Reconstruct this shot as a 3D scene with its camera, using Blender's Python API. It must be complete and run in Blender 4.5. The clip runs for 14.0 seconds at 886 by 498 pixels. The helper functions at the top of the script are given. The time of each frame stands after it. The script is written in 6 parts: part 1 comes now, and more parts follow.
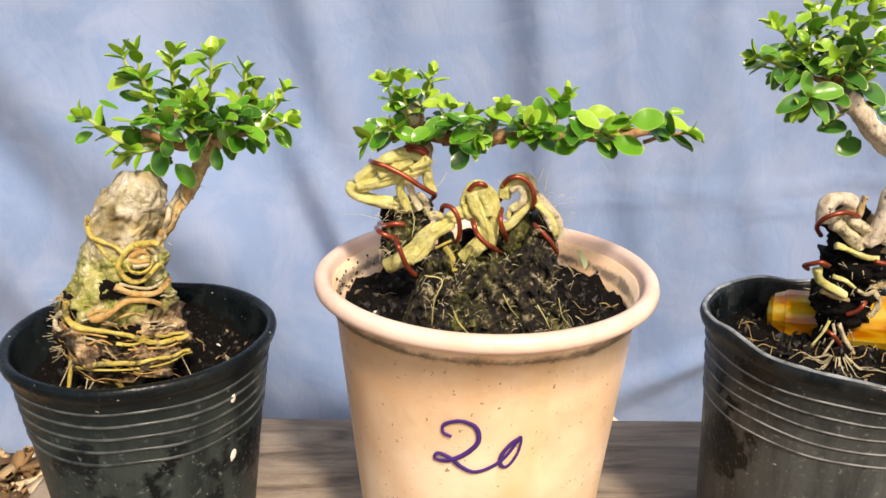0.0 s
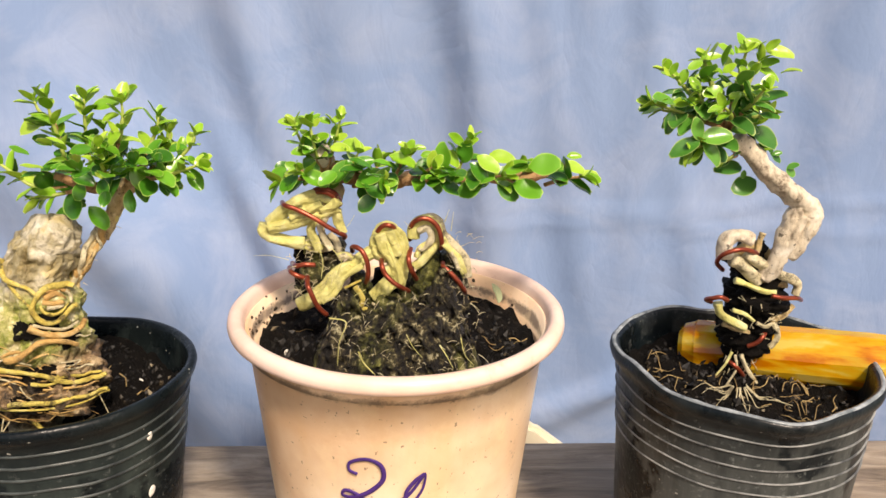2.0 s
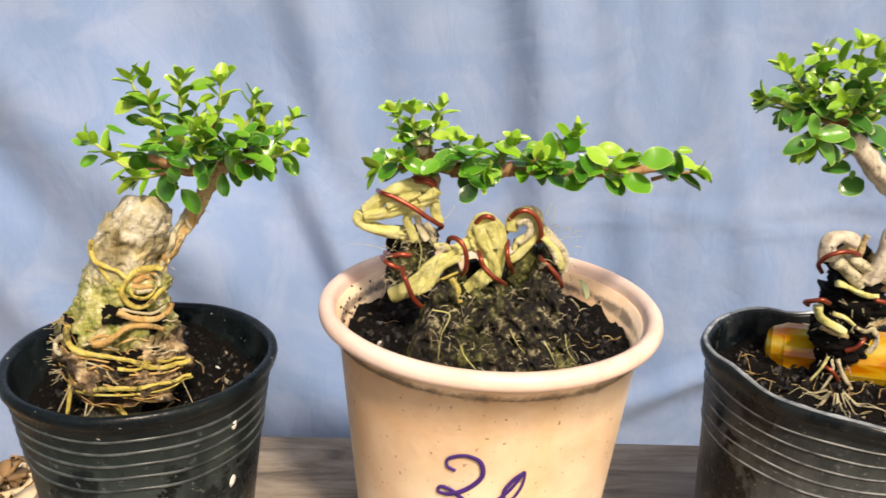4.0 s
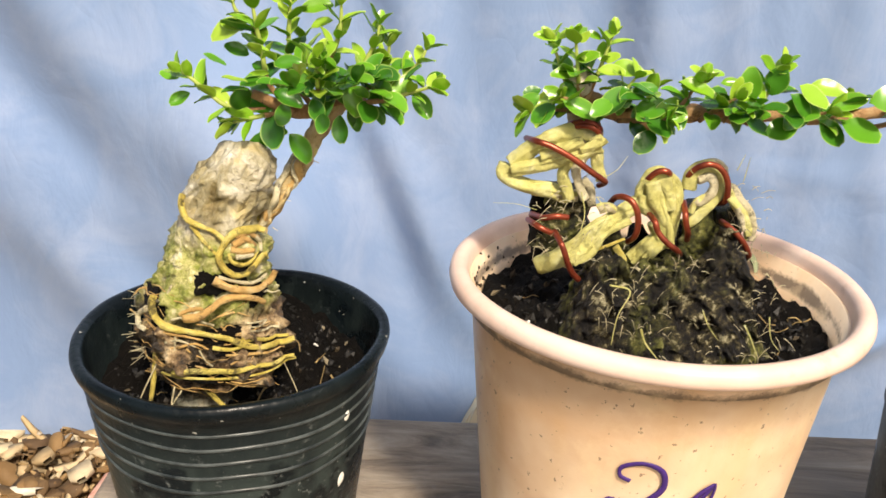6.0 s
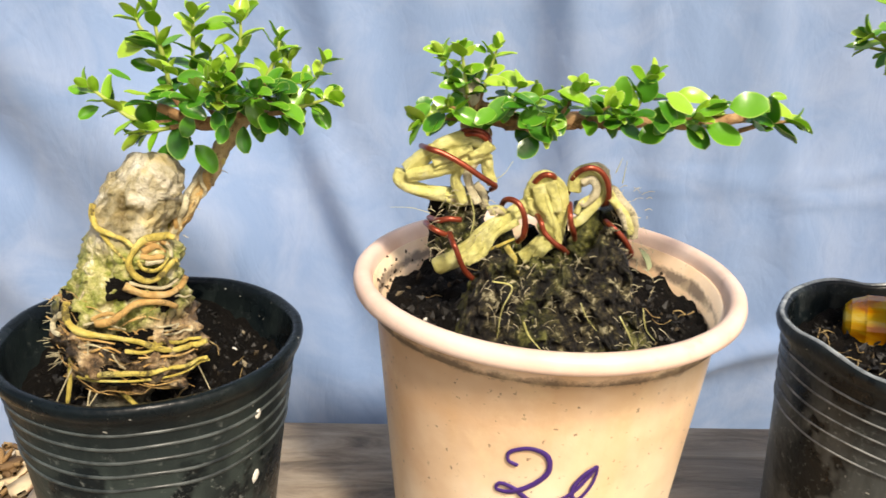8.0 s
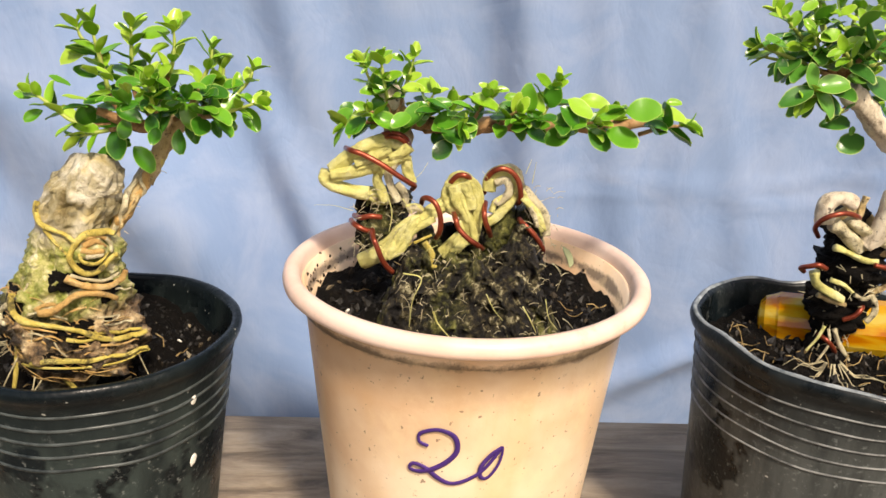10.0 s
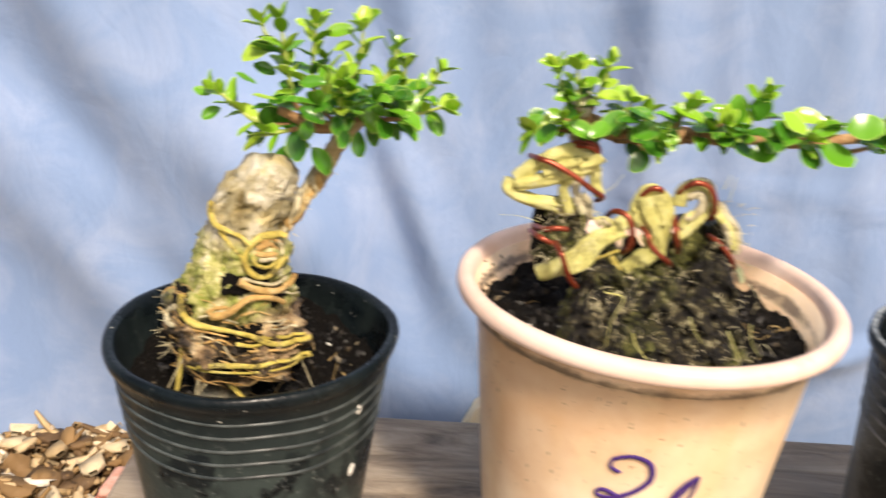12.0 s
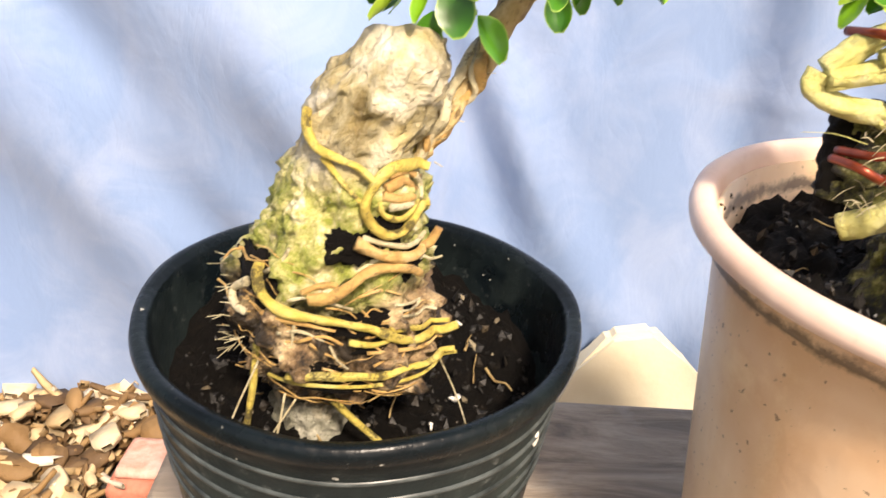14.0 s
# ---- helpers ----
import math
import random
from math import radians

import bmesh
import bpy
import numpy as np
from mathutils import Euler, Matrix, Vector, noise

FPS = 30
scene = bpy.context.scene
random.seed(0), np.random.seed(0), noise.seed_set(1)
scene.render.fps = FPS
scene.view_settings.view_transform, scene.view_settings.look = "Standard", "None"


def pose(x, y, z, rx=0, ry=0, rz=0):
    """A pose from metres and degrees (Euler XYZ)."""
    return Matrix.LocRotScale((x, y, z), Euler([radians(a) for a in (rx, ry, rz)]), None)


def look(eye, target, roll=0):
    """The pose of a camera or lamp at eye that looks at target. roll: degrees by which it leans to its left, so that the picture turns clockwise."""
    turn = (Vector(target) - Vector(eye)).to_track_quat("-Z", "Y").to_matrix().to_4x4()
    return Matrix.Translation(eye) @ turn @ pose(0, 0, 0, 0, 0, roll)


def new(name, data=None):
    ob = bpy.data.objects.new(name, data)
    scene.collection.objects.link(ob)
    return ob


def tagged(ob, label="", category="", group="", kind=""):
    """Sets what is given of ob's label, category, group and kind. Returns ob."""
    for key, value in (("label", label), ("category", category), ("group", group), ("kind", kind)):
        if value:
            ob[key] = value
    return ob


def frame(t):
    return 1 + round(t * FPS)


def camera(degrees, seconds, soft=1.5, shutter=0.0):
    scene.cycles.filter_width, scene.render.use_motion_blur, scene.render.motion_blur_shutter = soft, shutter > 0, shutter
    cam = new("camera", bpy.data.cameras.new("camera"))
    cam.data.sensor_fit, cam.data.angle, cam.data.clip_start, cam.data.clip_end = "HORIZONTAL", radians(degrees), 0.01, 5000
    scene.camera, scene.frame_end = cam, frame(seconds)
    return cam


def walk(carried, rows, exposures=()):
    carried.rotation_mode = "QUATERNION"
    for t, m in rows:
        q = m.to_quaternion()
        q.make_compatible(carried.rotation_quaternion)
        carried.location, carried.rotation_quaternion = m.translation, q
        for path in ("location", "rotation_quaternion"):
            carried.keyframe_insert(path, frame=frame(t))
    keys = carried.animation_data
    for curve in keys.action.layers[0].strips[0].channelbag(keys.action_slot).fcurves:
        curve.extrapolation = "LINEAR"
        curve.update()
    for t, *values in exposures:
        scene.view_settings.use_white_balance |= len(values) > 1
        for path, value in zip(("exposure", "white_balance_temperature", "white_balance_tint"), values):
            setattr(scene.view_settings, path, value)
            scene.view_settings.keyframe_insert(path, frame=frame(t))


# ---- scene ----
cam = camera(56.8, 14.0, shutter=0.35)
# seconds; eye in metres; degrees the camera is turned left, looks up and leans
PATH = [
    (0.0, -0.0068, -0.0550, 0.2880, -0.92, -19.03, 0.87),
    (0.5, -0.0023, -0.0529, 0.2926, -0.79, -18.85, 0.35),
    (1.0, 0.0033, -0.0591, 0.3006, -1.62, -18.34, 0.40),
    (1.5, 0.0140, -0.0549, 0.3058, -2.30, -18.82, 0.33),
    (2.0, 0.0226, -0.0597, 0.3066, -2.76, -18.70, 1.03),
    (2.5, 0.0223, -0.0549, 0.3066, -2.83, -19.38, 1.67),
    (3.0, 0.0185, -0.0493, 0.2964, -2.63, -19.77, 2.20),
    (3.5, 0.0058, -0.0566, 0.3004, -2.54, -18.80, 3.03),
    (4.0, -0.0174, -0.0503, 0.3013, -2.17, -19.05, 2.42),
    (6.5, -0.0701, 0.0175, 0.2678, -0.08, -21.78, 2.91),
    (7, -0.0717, 0.0188, 0.2624, 0.44, -21.39, 2.98),
    (7.5, -0.0650, 0.0090, 0.2775, -1.39, -21.16, 3.05),
    (8, -0.0402, -0.0084, 0.2800, -2.94, -20.53, 2.42),
    (10.5, -0.0089, -0.0315, 0.2836, -2.90, -19.85, 2.67),
    (11.0, -0.0227, -0.0249, 0.2726, -2.04, -20.82, 2.90),
    (11.5, -0.0169, -0.0348, 0.2842, -3.96, -20.47, 2.99),
    (12.0, -0.0714, -0.0135, 0.2855, -0.82, -21.02, 3.80),
    (12.5, -0.1159, 0.0426, 0.2542, 0.76, -23.85, 4.48),
    (13.0, -0.1355, 0.0981, 0.2367, -0.65, -26.48, 4.20),
    (13.5, -0.1394, 0.1105, 0.2309, -1.08, -26.58, 4.86),
    (14.0, -0.1319, 0.1107, 0.2402, -1.66, -26.94, 4.26),
]


def held(x, y, z, turn, tilt, roll):
    tr, pr = radians(turn), radians(tilt)
    way = Vector((-math.sin(tr) * math.cos(pr), math.cos(tr) * math.cos(pr), math.sin(pr)))
    return look((x, y, z), Vector((x, y, z)) + way, roll)


EXPOSURES = [(0.0, 0.33, 7500, 17), (4.0, 0.33, 7500, 15), (7.0, 0.46, 7250, 11), (8.0, 0.43, 7300, 11), (11.0, 0.33, 7450, 15), (12.0, 0.50, 7350, 15), (12.5, 0.73, 7450, 16), (13.0, 0.79, 7550, 16), (14.0, 0.89, 7600, 17)]
walk(cam, [(t, held(*p)) for t, *p in PATH], EXPOSURES)

# ---- world and light ----
SUN_DIR = Vector((0.22, -0.62, 0.75)).normalized()
world = bpy.data.worlds.new("sky")
scene.world = world
world.use_nodes = True
wn = world.node_tree.nodes
sky = wn.new("ShaderNodeTexSky")
sky.sky_type, sky.sun_disc = "NISHITA", False
sky.sun_elevation = math.asin(SUN_DIR.z)
sky.sun_rotation = math.atan2(SUN_DIR.x, SUN_DIR.y)
sky.air_density, sky.dust_density, sky.ozone_density = 1.0, 4.0, 1.0
world.node_tree.links.new(sky.outputs[0], wn["Background"].inputs["Color"])
wn["Background"].inputs["Strength"].default_value = 0.125
sun = new("sun", bpy.data.lights.new("sun", "SUN"))
sun.data.energy, sun.data.angle, sun.data.color = 3.4, radians(7), (1.0, 0.95, 0.86)
sun.matrix_basis = look(SUN_DIR * 3, (0, 0, 0))

# ---- helpers of this scene ----
def up_chain(ob):
    m = ob.matrix_basis.copy()
    if ob.parent:
        m = up_chain(ob.parent) @ ob.matrix_parent_inverse @ m
    return m


def thing(name, at, label, category, group="", kind=""):
    ob = new(name)
    ob.empty_display_size = 0.01
    ob.matrix_basis = Matrix.Translation(at)
    return tagged(ob, label, category, group, kind)


def mesh_of(name, bm, material, smooth=True):
    me = bpy.data.meshes.new(name)
    bmesh.ops.recalc_face_normals(bm, faces=bm.faces)
    bm.to_mesh(me)
    bm.free()
    me.materials.append(material)
    if smooth:
        me.polygons.foreach_set("use_smooth", [True] * len(me.polygons))
    return me


def hang(ob, parent):
    ob.parent = parent
    ob.matrix_parent_inverse = up_chain(parent).inverted()
    return ob


def part(name, bm, material, parent=None, label="", smooth=True):
    ob = new(name, mesh_of(name, bm, material, smooth))
    if label:
        tagged(ob, label)
    return hang(ob, parent) if parent else ob


def spline(pts, n):
    """Catmull-Rom through pts; n steps a span."""
    P = [Vector(p) for p in pts]
    if len(P) == 2:
        return [P[0].lerp(P[1], i / n) for i in range(n + 1)]
    P = [P[0] * 2 - P[1]] + P + [P[-1] * 2 - P[-2]]
    out = []
    for i in range(1, len(P) - 2):
        a, b, c, d = P[i - 1:i + 3]
        for k in range(n):
            t = k / n
            out.append(0.5 * (2 * b + (c - a) * t + (2 * a - 5 * b + 4 * c - d) * t * t + (3 * b - a - 3 * c + d) * t ** 3))
    return out + [P[-2]]


def tube(bm, pts, radius, n=5, segs=8, end=None, rough=0.0, seed=0.0, smooth_path=True, groove=0.0):
    """A round, tapered, slightly knobbly strand along pts, with closed ends."""
    path = spline(pts, n) if smooth_path else [Vector(p) for p in pts]
    end = radius if end is None else end
    side = None
    rings = []
    for i, p in enumerate(path):
        along = (path[min(i + 1, len(path) - 1)] - path[max(i - 1, 0)])
        along = along.normalized() if along.length > 1e-9 else Vector((0, 0, 1))
        if side is None:
            side = along.orthogonal().normalized()
        side = (side - along * side.dot(along)).normalized()
        other = along.cross(side)
        f = i / max(1, len(path) - 1)
        r0 = radius + (end - radius) * f
        ring = []
        for k in range(segs):
            a = 2 * math.pi * k / segs
            w = side * math.cos(a) + other * math.sin(a)
            q = p + w * r0
            r = r0 * (1 + groove * math.sin(3 * a + 7 * f + seed) + rough * noise.noise(q * 160 + Vector((seed, 0, 0))) + 0.6 * rough * noise.noise(q * 420 + Vector((0, seed, 0))))
            ring.append(bm.verts.new(p + w * r))
        rings.append(ring)
    for a, b in zip(rings, rings[1:]):
        for k in range(segs):
            bm.faces.new((a[k], a[(k + 1) % segs], b[(k + 1) % segs], b[k]))
    bm.faces.new(rings[0][::-1])
    bm.faces.new(rings[-1])


def lathe(bm, profile, at, segs=96, wob=0.0, seed=0.0):
    """A closed turned form from (radius, height) pairs; the first and last lie on the axis."""
    x, y, z = at
    rings = []
    for r, h in profile:
        if r < 1e-6:
            rings.append([bm.verts.new((x, y, z + h))])
            continue
        ring = []
        for k in range(segs):
            a = 2 * math.pi * k / segs
            rr = r + wob * noise.noise(Vector((math.cos(a) * 1.3, math.sin(a) * 1.3, h * 8 + seed)))
            ring.append(bm.verts.new((x + rr * math.cos(a), y + rr * math.sin(a), z + h)))
        rings.append(ring)
    for a, b in zip(rings, rings[1:]):
        for k in range(segs):
            j = (k + 1) % segs
            if len(a) == 1:
                bm.faces.new((a[0], b[j], b[k]))
            elif len(b) == 1:
                bm.faces.new((a[k], a[j], b[0]))
            else:
                bm.faces.new((a[k], a[j], b[j], b[k]))


def block(bm, lo, hi, bevel=0.003, segs=2, jit=0.0):
    m = Matrix.LocRotScale((Vector(lo) + Vector(hi)) / 2, None, Vector(hi) - Vector(lo))
    got = bmesh.ops.create_cube(bm, size=1, matrix=m)
    vs = got["verts"]
    if jit:
        for v in vs:
            v.co += Vector((random.uniform(-jit, jit), random.uniform(-jit, jit), random.uniform(-jit, jit)))
    if bevel:
        es = list({e for v in vs for e in v.link_edges})
        bmesh.ops.bevel(bm, geom=es, offset=bevel, segments=segs, affect="EDGES", profile=0.6)


# ---- materials ----
class Nodes:
    def __init__(self, name):
        self.mat = bpy.data.materials.new(name)
        self.mat.use_nodes = True
        self.t = self.mat.node_tree
        self.b = self.t.nodes["Principled BSDF"]
        self.co = self.t.nodes.new("ShaderNodeTexCoord").outputs["Object"]

    def put(self, kind, **kw):
        n = self.t.nodes.new(kind)
        for k, v in kw.items():
            if k in n.inputs:
                if hasattr(v, "is_linked"):
                    self.t.links.new(v, n.inputs[k])
                else:
                    n.inputs[k].default_value = v
        return n

    def link(self, a, b):
        self.t.links.new(a, b)

    def mapped(self, scale=(1, 1, 1), rot=(0, 0, 0)):
        n = self.put("ShaderNodeMapping", Vector=self.co, Scale=scale, Rotation=[radians(r) for r in rot])
        return n.outputs[0]

    def noise(self, scale, detail=4, rough=0.55, vec=None, distort=0.0):
        n = self.put("ShaderNodeTexNoise", Vector=vec or self.co, Scale=scale, Detail=detail, Roughness=rough, Distortion=distort)
        return n.outputs["Fac"]

    def ramp(self, fac, stops):
        n = self.put("ShaderNodeValToRGB", Fac=fac)
        e = n.color_ramp.elements
        while len(e) < len(stops):
            e.new(0.5)
        for el, (p, c) in zip(e, stops):
            el.position = p
            el.color = (*c, 1) if not isinstance(c, float) else (c, c, c, 1)
        return n.outputs["Color"]

    def mix(self, fac, a, b, how="MIX"):
        n = self.t.nodes.new("ShaderNodeMix")
        n.data_type, n.blend_type = "RGBA", how
        for v, s in ((fac, n.inputs[0]), (a, n.inputs[6]), (b, n.inputs[7])):
            if hasattr(v, "is_linked"):
                self.t.links.new(v, s)
            else:
                s.default_value = v if isinstance(v, (int, float)) else (*v, 1)
        return n.outputs[2]

    def math(self, op, a, b=0.0):
        n = self.t.nodes.new("ShaderNodeMath")
        n.operation = op
        for v, s in ((a, n.inputs[0]), (b, n.inputs[1])):
            if hasattr(v, "is_linked"):
                self.t.links.new(v, s)
            else:
                s.default_value = v
        return n.outputs[0]

    def axis(self, which):
        return self.put("ShaderNodeSeparateXYZ", Vector=self.co).outputs[which]

    def bump(self, height, dist, strength=1.0):
        n = self.put("ShaderNodeBump", Height=height, Distance=dist, Strength=strength)
        self.link(n.outputs[0], self.b.inputs["Normal"])

    def set(self, color=None, rough=None, **kw):
        for key, v in (("Base Color", color), ("Roughness", rough), *((k.replace("_", " "), v) for k, v in kw.items())):
            if v is None:
                continue
            if hasattr(v, "is_linked"):
                self.link(v, self.b.inputs[key])
            elif isinstance(v, (int, float)):
                self.b.inputs[key].default_value = v
            else:
                self.b.inputs[key].default_value = (*v, 1)
        return self.mat


def m_cloth():
    n = Nodes("blue_cotton")
    big = n.noise(2.2, 3)
    mid = n.noise(14, 5, 0.6, distort=0.8)
    col = n.ramp(big, [(0.3, (0.165, 0.258, 0.445)), (0.7, (0.225, 0.328, 0.52))])
    col = n.mix(n.ramp(mid, [(0.42, 0.0), (0.72, 0.45)]), col, (0.40, 0.46, 0.60))
    stain = n.ramp(n.noise(5.5, 2), [(0.66, 0.0), (0.80, 0.12)])
    col = n.mix(stain, col, (0.62, 0.60, 0.58))
    weave = n.put("ShaderNodeTexWave", Vector=n.mapped((1, 1, 1)), Scale=420.0, Distortion=1.0).outputs["Fac"]
    crease = n.math("ABSOLUTE", n.math("SUBTRACT", n.noise(15, 4, 0.5, n.mapped((1.3, 1, 0.8), (0, 25, 0)), 0.6), 0.5))
    fine = n.math("ABSOLUTE", n.math("SUBTRACT", n.noise(34, 4, 0.55, n.mapped((1.0, 1, 0.55), (0, -18, 0)), 0.9), 0.5))
    n.bump(n.math("ADD", n.math("MULTIPLY", weave, 0.02), n.math("ADD", n.math("MULTIPLY", crease, 2.2), n.math("MULTIPLY", fine, 0.8))), 0.006, 0.24)
    n.set(col, 0.9, Sheen_Weight=0.25)
    tr = n.put("ShaderNodeBsdfTranslucent")
    n.link(col, tr.inputs["Color"])
    mx = n.t.nodes.new("ShaderNodeMixShader")
    mx.inputs[0].default_value = 0.15
    n.link(n.b.outputs[0], mx.inputs[1])
    n.link(tr.outputs[0], mx.inputs[2])
    n.link(mx.outputs[0], n.t.nodes["Material Output"].inputs["Surface"])
    return n.mat


def m_wood():
    n = Nodes("weathered_wood")
    grain = n.noise(60, 8, 0.68, n.mapped((0.20, 1.1, 1.1)), 0.7)
    stain = n.noise(9, 5, 0.6)
    col = n.ramp(grain, [(0.34, (0.085, 0.062, 0.042)), (0.5, (0.26, 0.20, 0.14)), (0.68, (0.44, 0.365, 0.275))])
    col = n.mix(n.ramp(stain, [(0.4, 0.0), (0.68, 0.6)]), col, (0.18, 0.155, 0.13))
    col = n.mix(n.ramp(n.noise(22, 5, 0.7), [(0.6, 0.0), (0.72, 0.35)]), col, (0.34, 0.33, 0.30))
    n.bump(grain, 0.003, 0.7)
    return n.set(col, 0.72)


def m_terracotta():
    n = Nodes("faded_terracotta_plastic")
    z = n.axis(2)
    big = n.noise(16, 4)
    col = n.ramp(big, [(0.35, (0.66, 0.42, 0.24)), (0.62, (0.86, 0.68, 0.48))])
    streak = n.noise(30, 4, 0.6, n.mapped((1, 1, 0.14)))
    col = n.mix(n.ramp(streak, [(0.45, 0.0), (0.72, 0.55)]), col, (0.68, 0.42, 0.17))
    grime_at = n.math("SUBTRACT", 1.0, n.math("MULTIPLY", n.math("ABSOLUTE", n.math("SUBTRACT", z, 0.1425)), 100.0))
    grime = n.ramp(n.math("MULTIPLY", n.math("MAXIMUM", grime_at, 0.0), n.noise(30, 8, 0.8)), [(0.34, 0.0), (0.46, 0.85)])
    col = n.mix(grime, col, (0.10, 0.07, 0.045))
    col = n.mix(n.ramp(n.noise(52, 5, 0.65), [(0.52, 0.0), (0.70, 0.6)]), col, (0.82, 0.62, 0.38))
    speck = n.ramp(n.noise(420, 3), [(0.67, 0.0), (0.70, 0.75)])
    col = n.mix(speck, col, (0.16, 0.10, 0.06))
    blot = n.ramp(n.noise(150, 5, 0.7), [(0.66, 0.0), (0.74, 0.4)])
    col = n.mix(blot, col, (0.36, 0.20, 0.09))
    n.bump(n.noise(120, 5, 0.6), 0.0006, 0.5)
    return n.set(col, n.ramp(n.noise(30, 4), [(0.3, 0.28), (0.7, 0.44)]))


def m_black_plastic(dust=0.5, seed=0.0, top=0.088, film=(0.075, 0.092, 0.098)):
    """Glossy blue-black plastic, dried silt low on the wall with wet blotches and runs through it."""
    n = Nodes("black_nursery_plastic")
    vec = n.put("ShaderNodeMapping", Vector=n.co, Location=(seed, seed, 0)).outputs[0]
    runs_vec = n.put("ShaderNodeMapping", Vector=n.co, Location=(seed, seed, 0), Scale=(1, 1, 0.16)).outputs[0]
    haze = n.noise(26, 5, 0.65, vec)
    col = n.ramp(haze, [(0.35, (0.002, 0.0035, 0.0045)), (0.75, (0.006, 0.011, 0.014))])
    edge = n.math("ADD", n.axis(2), n.math("MULTIPLY", n.math("SUBTRACT", n.noise(34, 4, 0.6, vec), 0.5), 0.045))
    low = n.ramp(edge, [(top - 0.034, 1.0), (top - 0.012, 0.45), (top + 0.012, 0.0)])
    runs = n.ramp(n.noise(70, 5, 0.65, runs_vec), [(0.36, 0.35), (0.6, 1.0)])
    patch = n.ramp(n.noise(24, 4, 0.6, vec), [(0.43, 0.05), (0.47, 1.0)])
    silt = n.math("MULTIPLY", n.math("MULTIPLY", patch, low), n.math("MULTIPLY", runs, dust))
    col = n.mix(silt, col, film)
    grit = n.ramp(n.noise(260, 5, 0.75, vec), [(0.58, 0.0), (0.70, 0.7)])
    col = n.mix(n.math("MULTIPLY", grit, low), col, (0.20, 0.22, 0.21))
    speck = n.ramp(n.noise(300, 2, 0.5, vec), [(0.745, 0.0), (0.77, 0.7)])
    col = n.mix(speck, col, (0.5, 0.5, 0.45))
    n.bump(n.math("ADD", n.noise(300, 3), n.math("MULTIPLY", n.noise(60, 3), 2.0)), 0.0006, 0.45)
    return n.set(col, n.math("ADD", n.ramp(haze, [(0.3, 0.20), (0.75, 0.36)]), n.math("MULTIPLY", silt, 0.25)), Specular_IOR_Level=0.18)


def m_soil():
    n = Nodes("wet_potting_soil")
    a = n.noise(160, 8, 0.7)
    col = n.ramp(a, [(0.35, (0.0025, 0.002, 0.0015)), (0.58, (0.006, 0.0045, 0.0032)), (0.72, (0.020, 0.015, 0.010))])
    n.bump(n.noise(380, 8, 0.75), 0.004, 1.0)
    return n.set(col, 0.7, Specular_IOR_Level=0.16)


def m_crumbs():
    n = Nodes("mixed_crumbs")
    isl = n.put("ShaderNodeNewGeometry").outputs["Random Per Island"]
    col = n.ramp(isl, [(0.0, (0.006, 0.005, 0.004)), (0.7, (0.006, 0.005, 0.0035)), (0.9, (0.018, 0.013, 0.008)), (0.975, (0.09, 0.065, 0.035)), (1.0, (0.32, 0.27, 0.18))])
    n.bump(n.noise(500, 4), 0.001, 0.6)
    return n.set(col, 0.6)


def m_mossy():
    n = Nodes("mossy_root_mass")
    a = n.noise(190, 8, 0.72)
    col = n.ramp(a, [(0.43, (0.003, 0.002, 0.0015)), (0.51, (0.011, 0.008, 0.004)), (0.575, (0.10, 0.08, 0.03)), (0.65, (0.58, 0.53, 0.33))])
    green = n.ramp(n.noise(48, 4), [(0.48, 0.0), (0.62, 0.65)])
    col = n.mix(n.math("MULTIPLY", green, n.ramp(a, [(0.42, 0.0), (0.6, 1.0)])), col, (0.24, 0.26, 0.04))
    n.bump(n.noise(420, 8, 0.75), 0.003, 1.0)
    return n.set(col, n.ramp(a, [(0.3, 0.35), (0.7, 0.8)]))


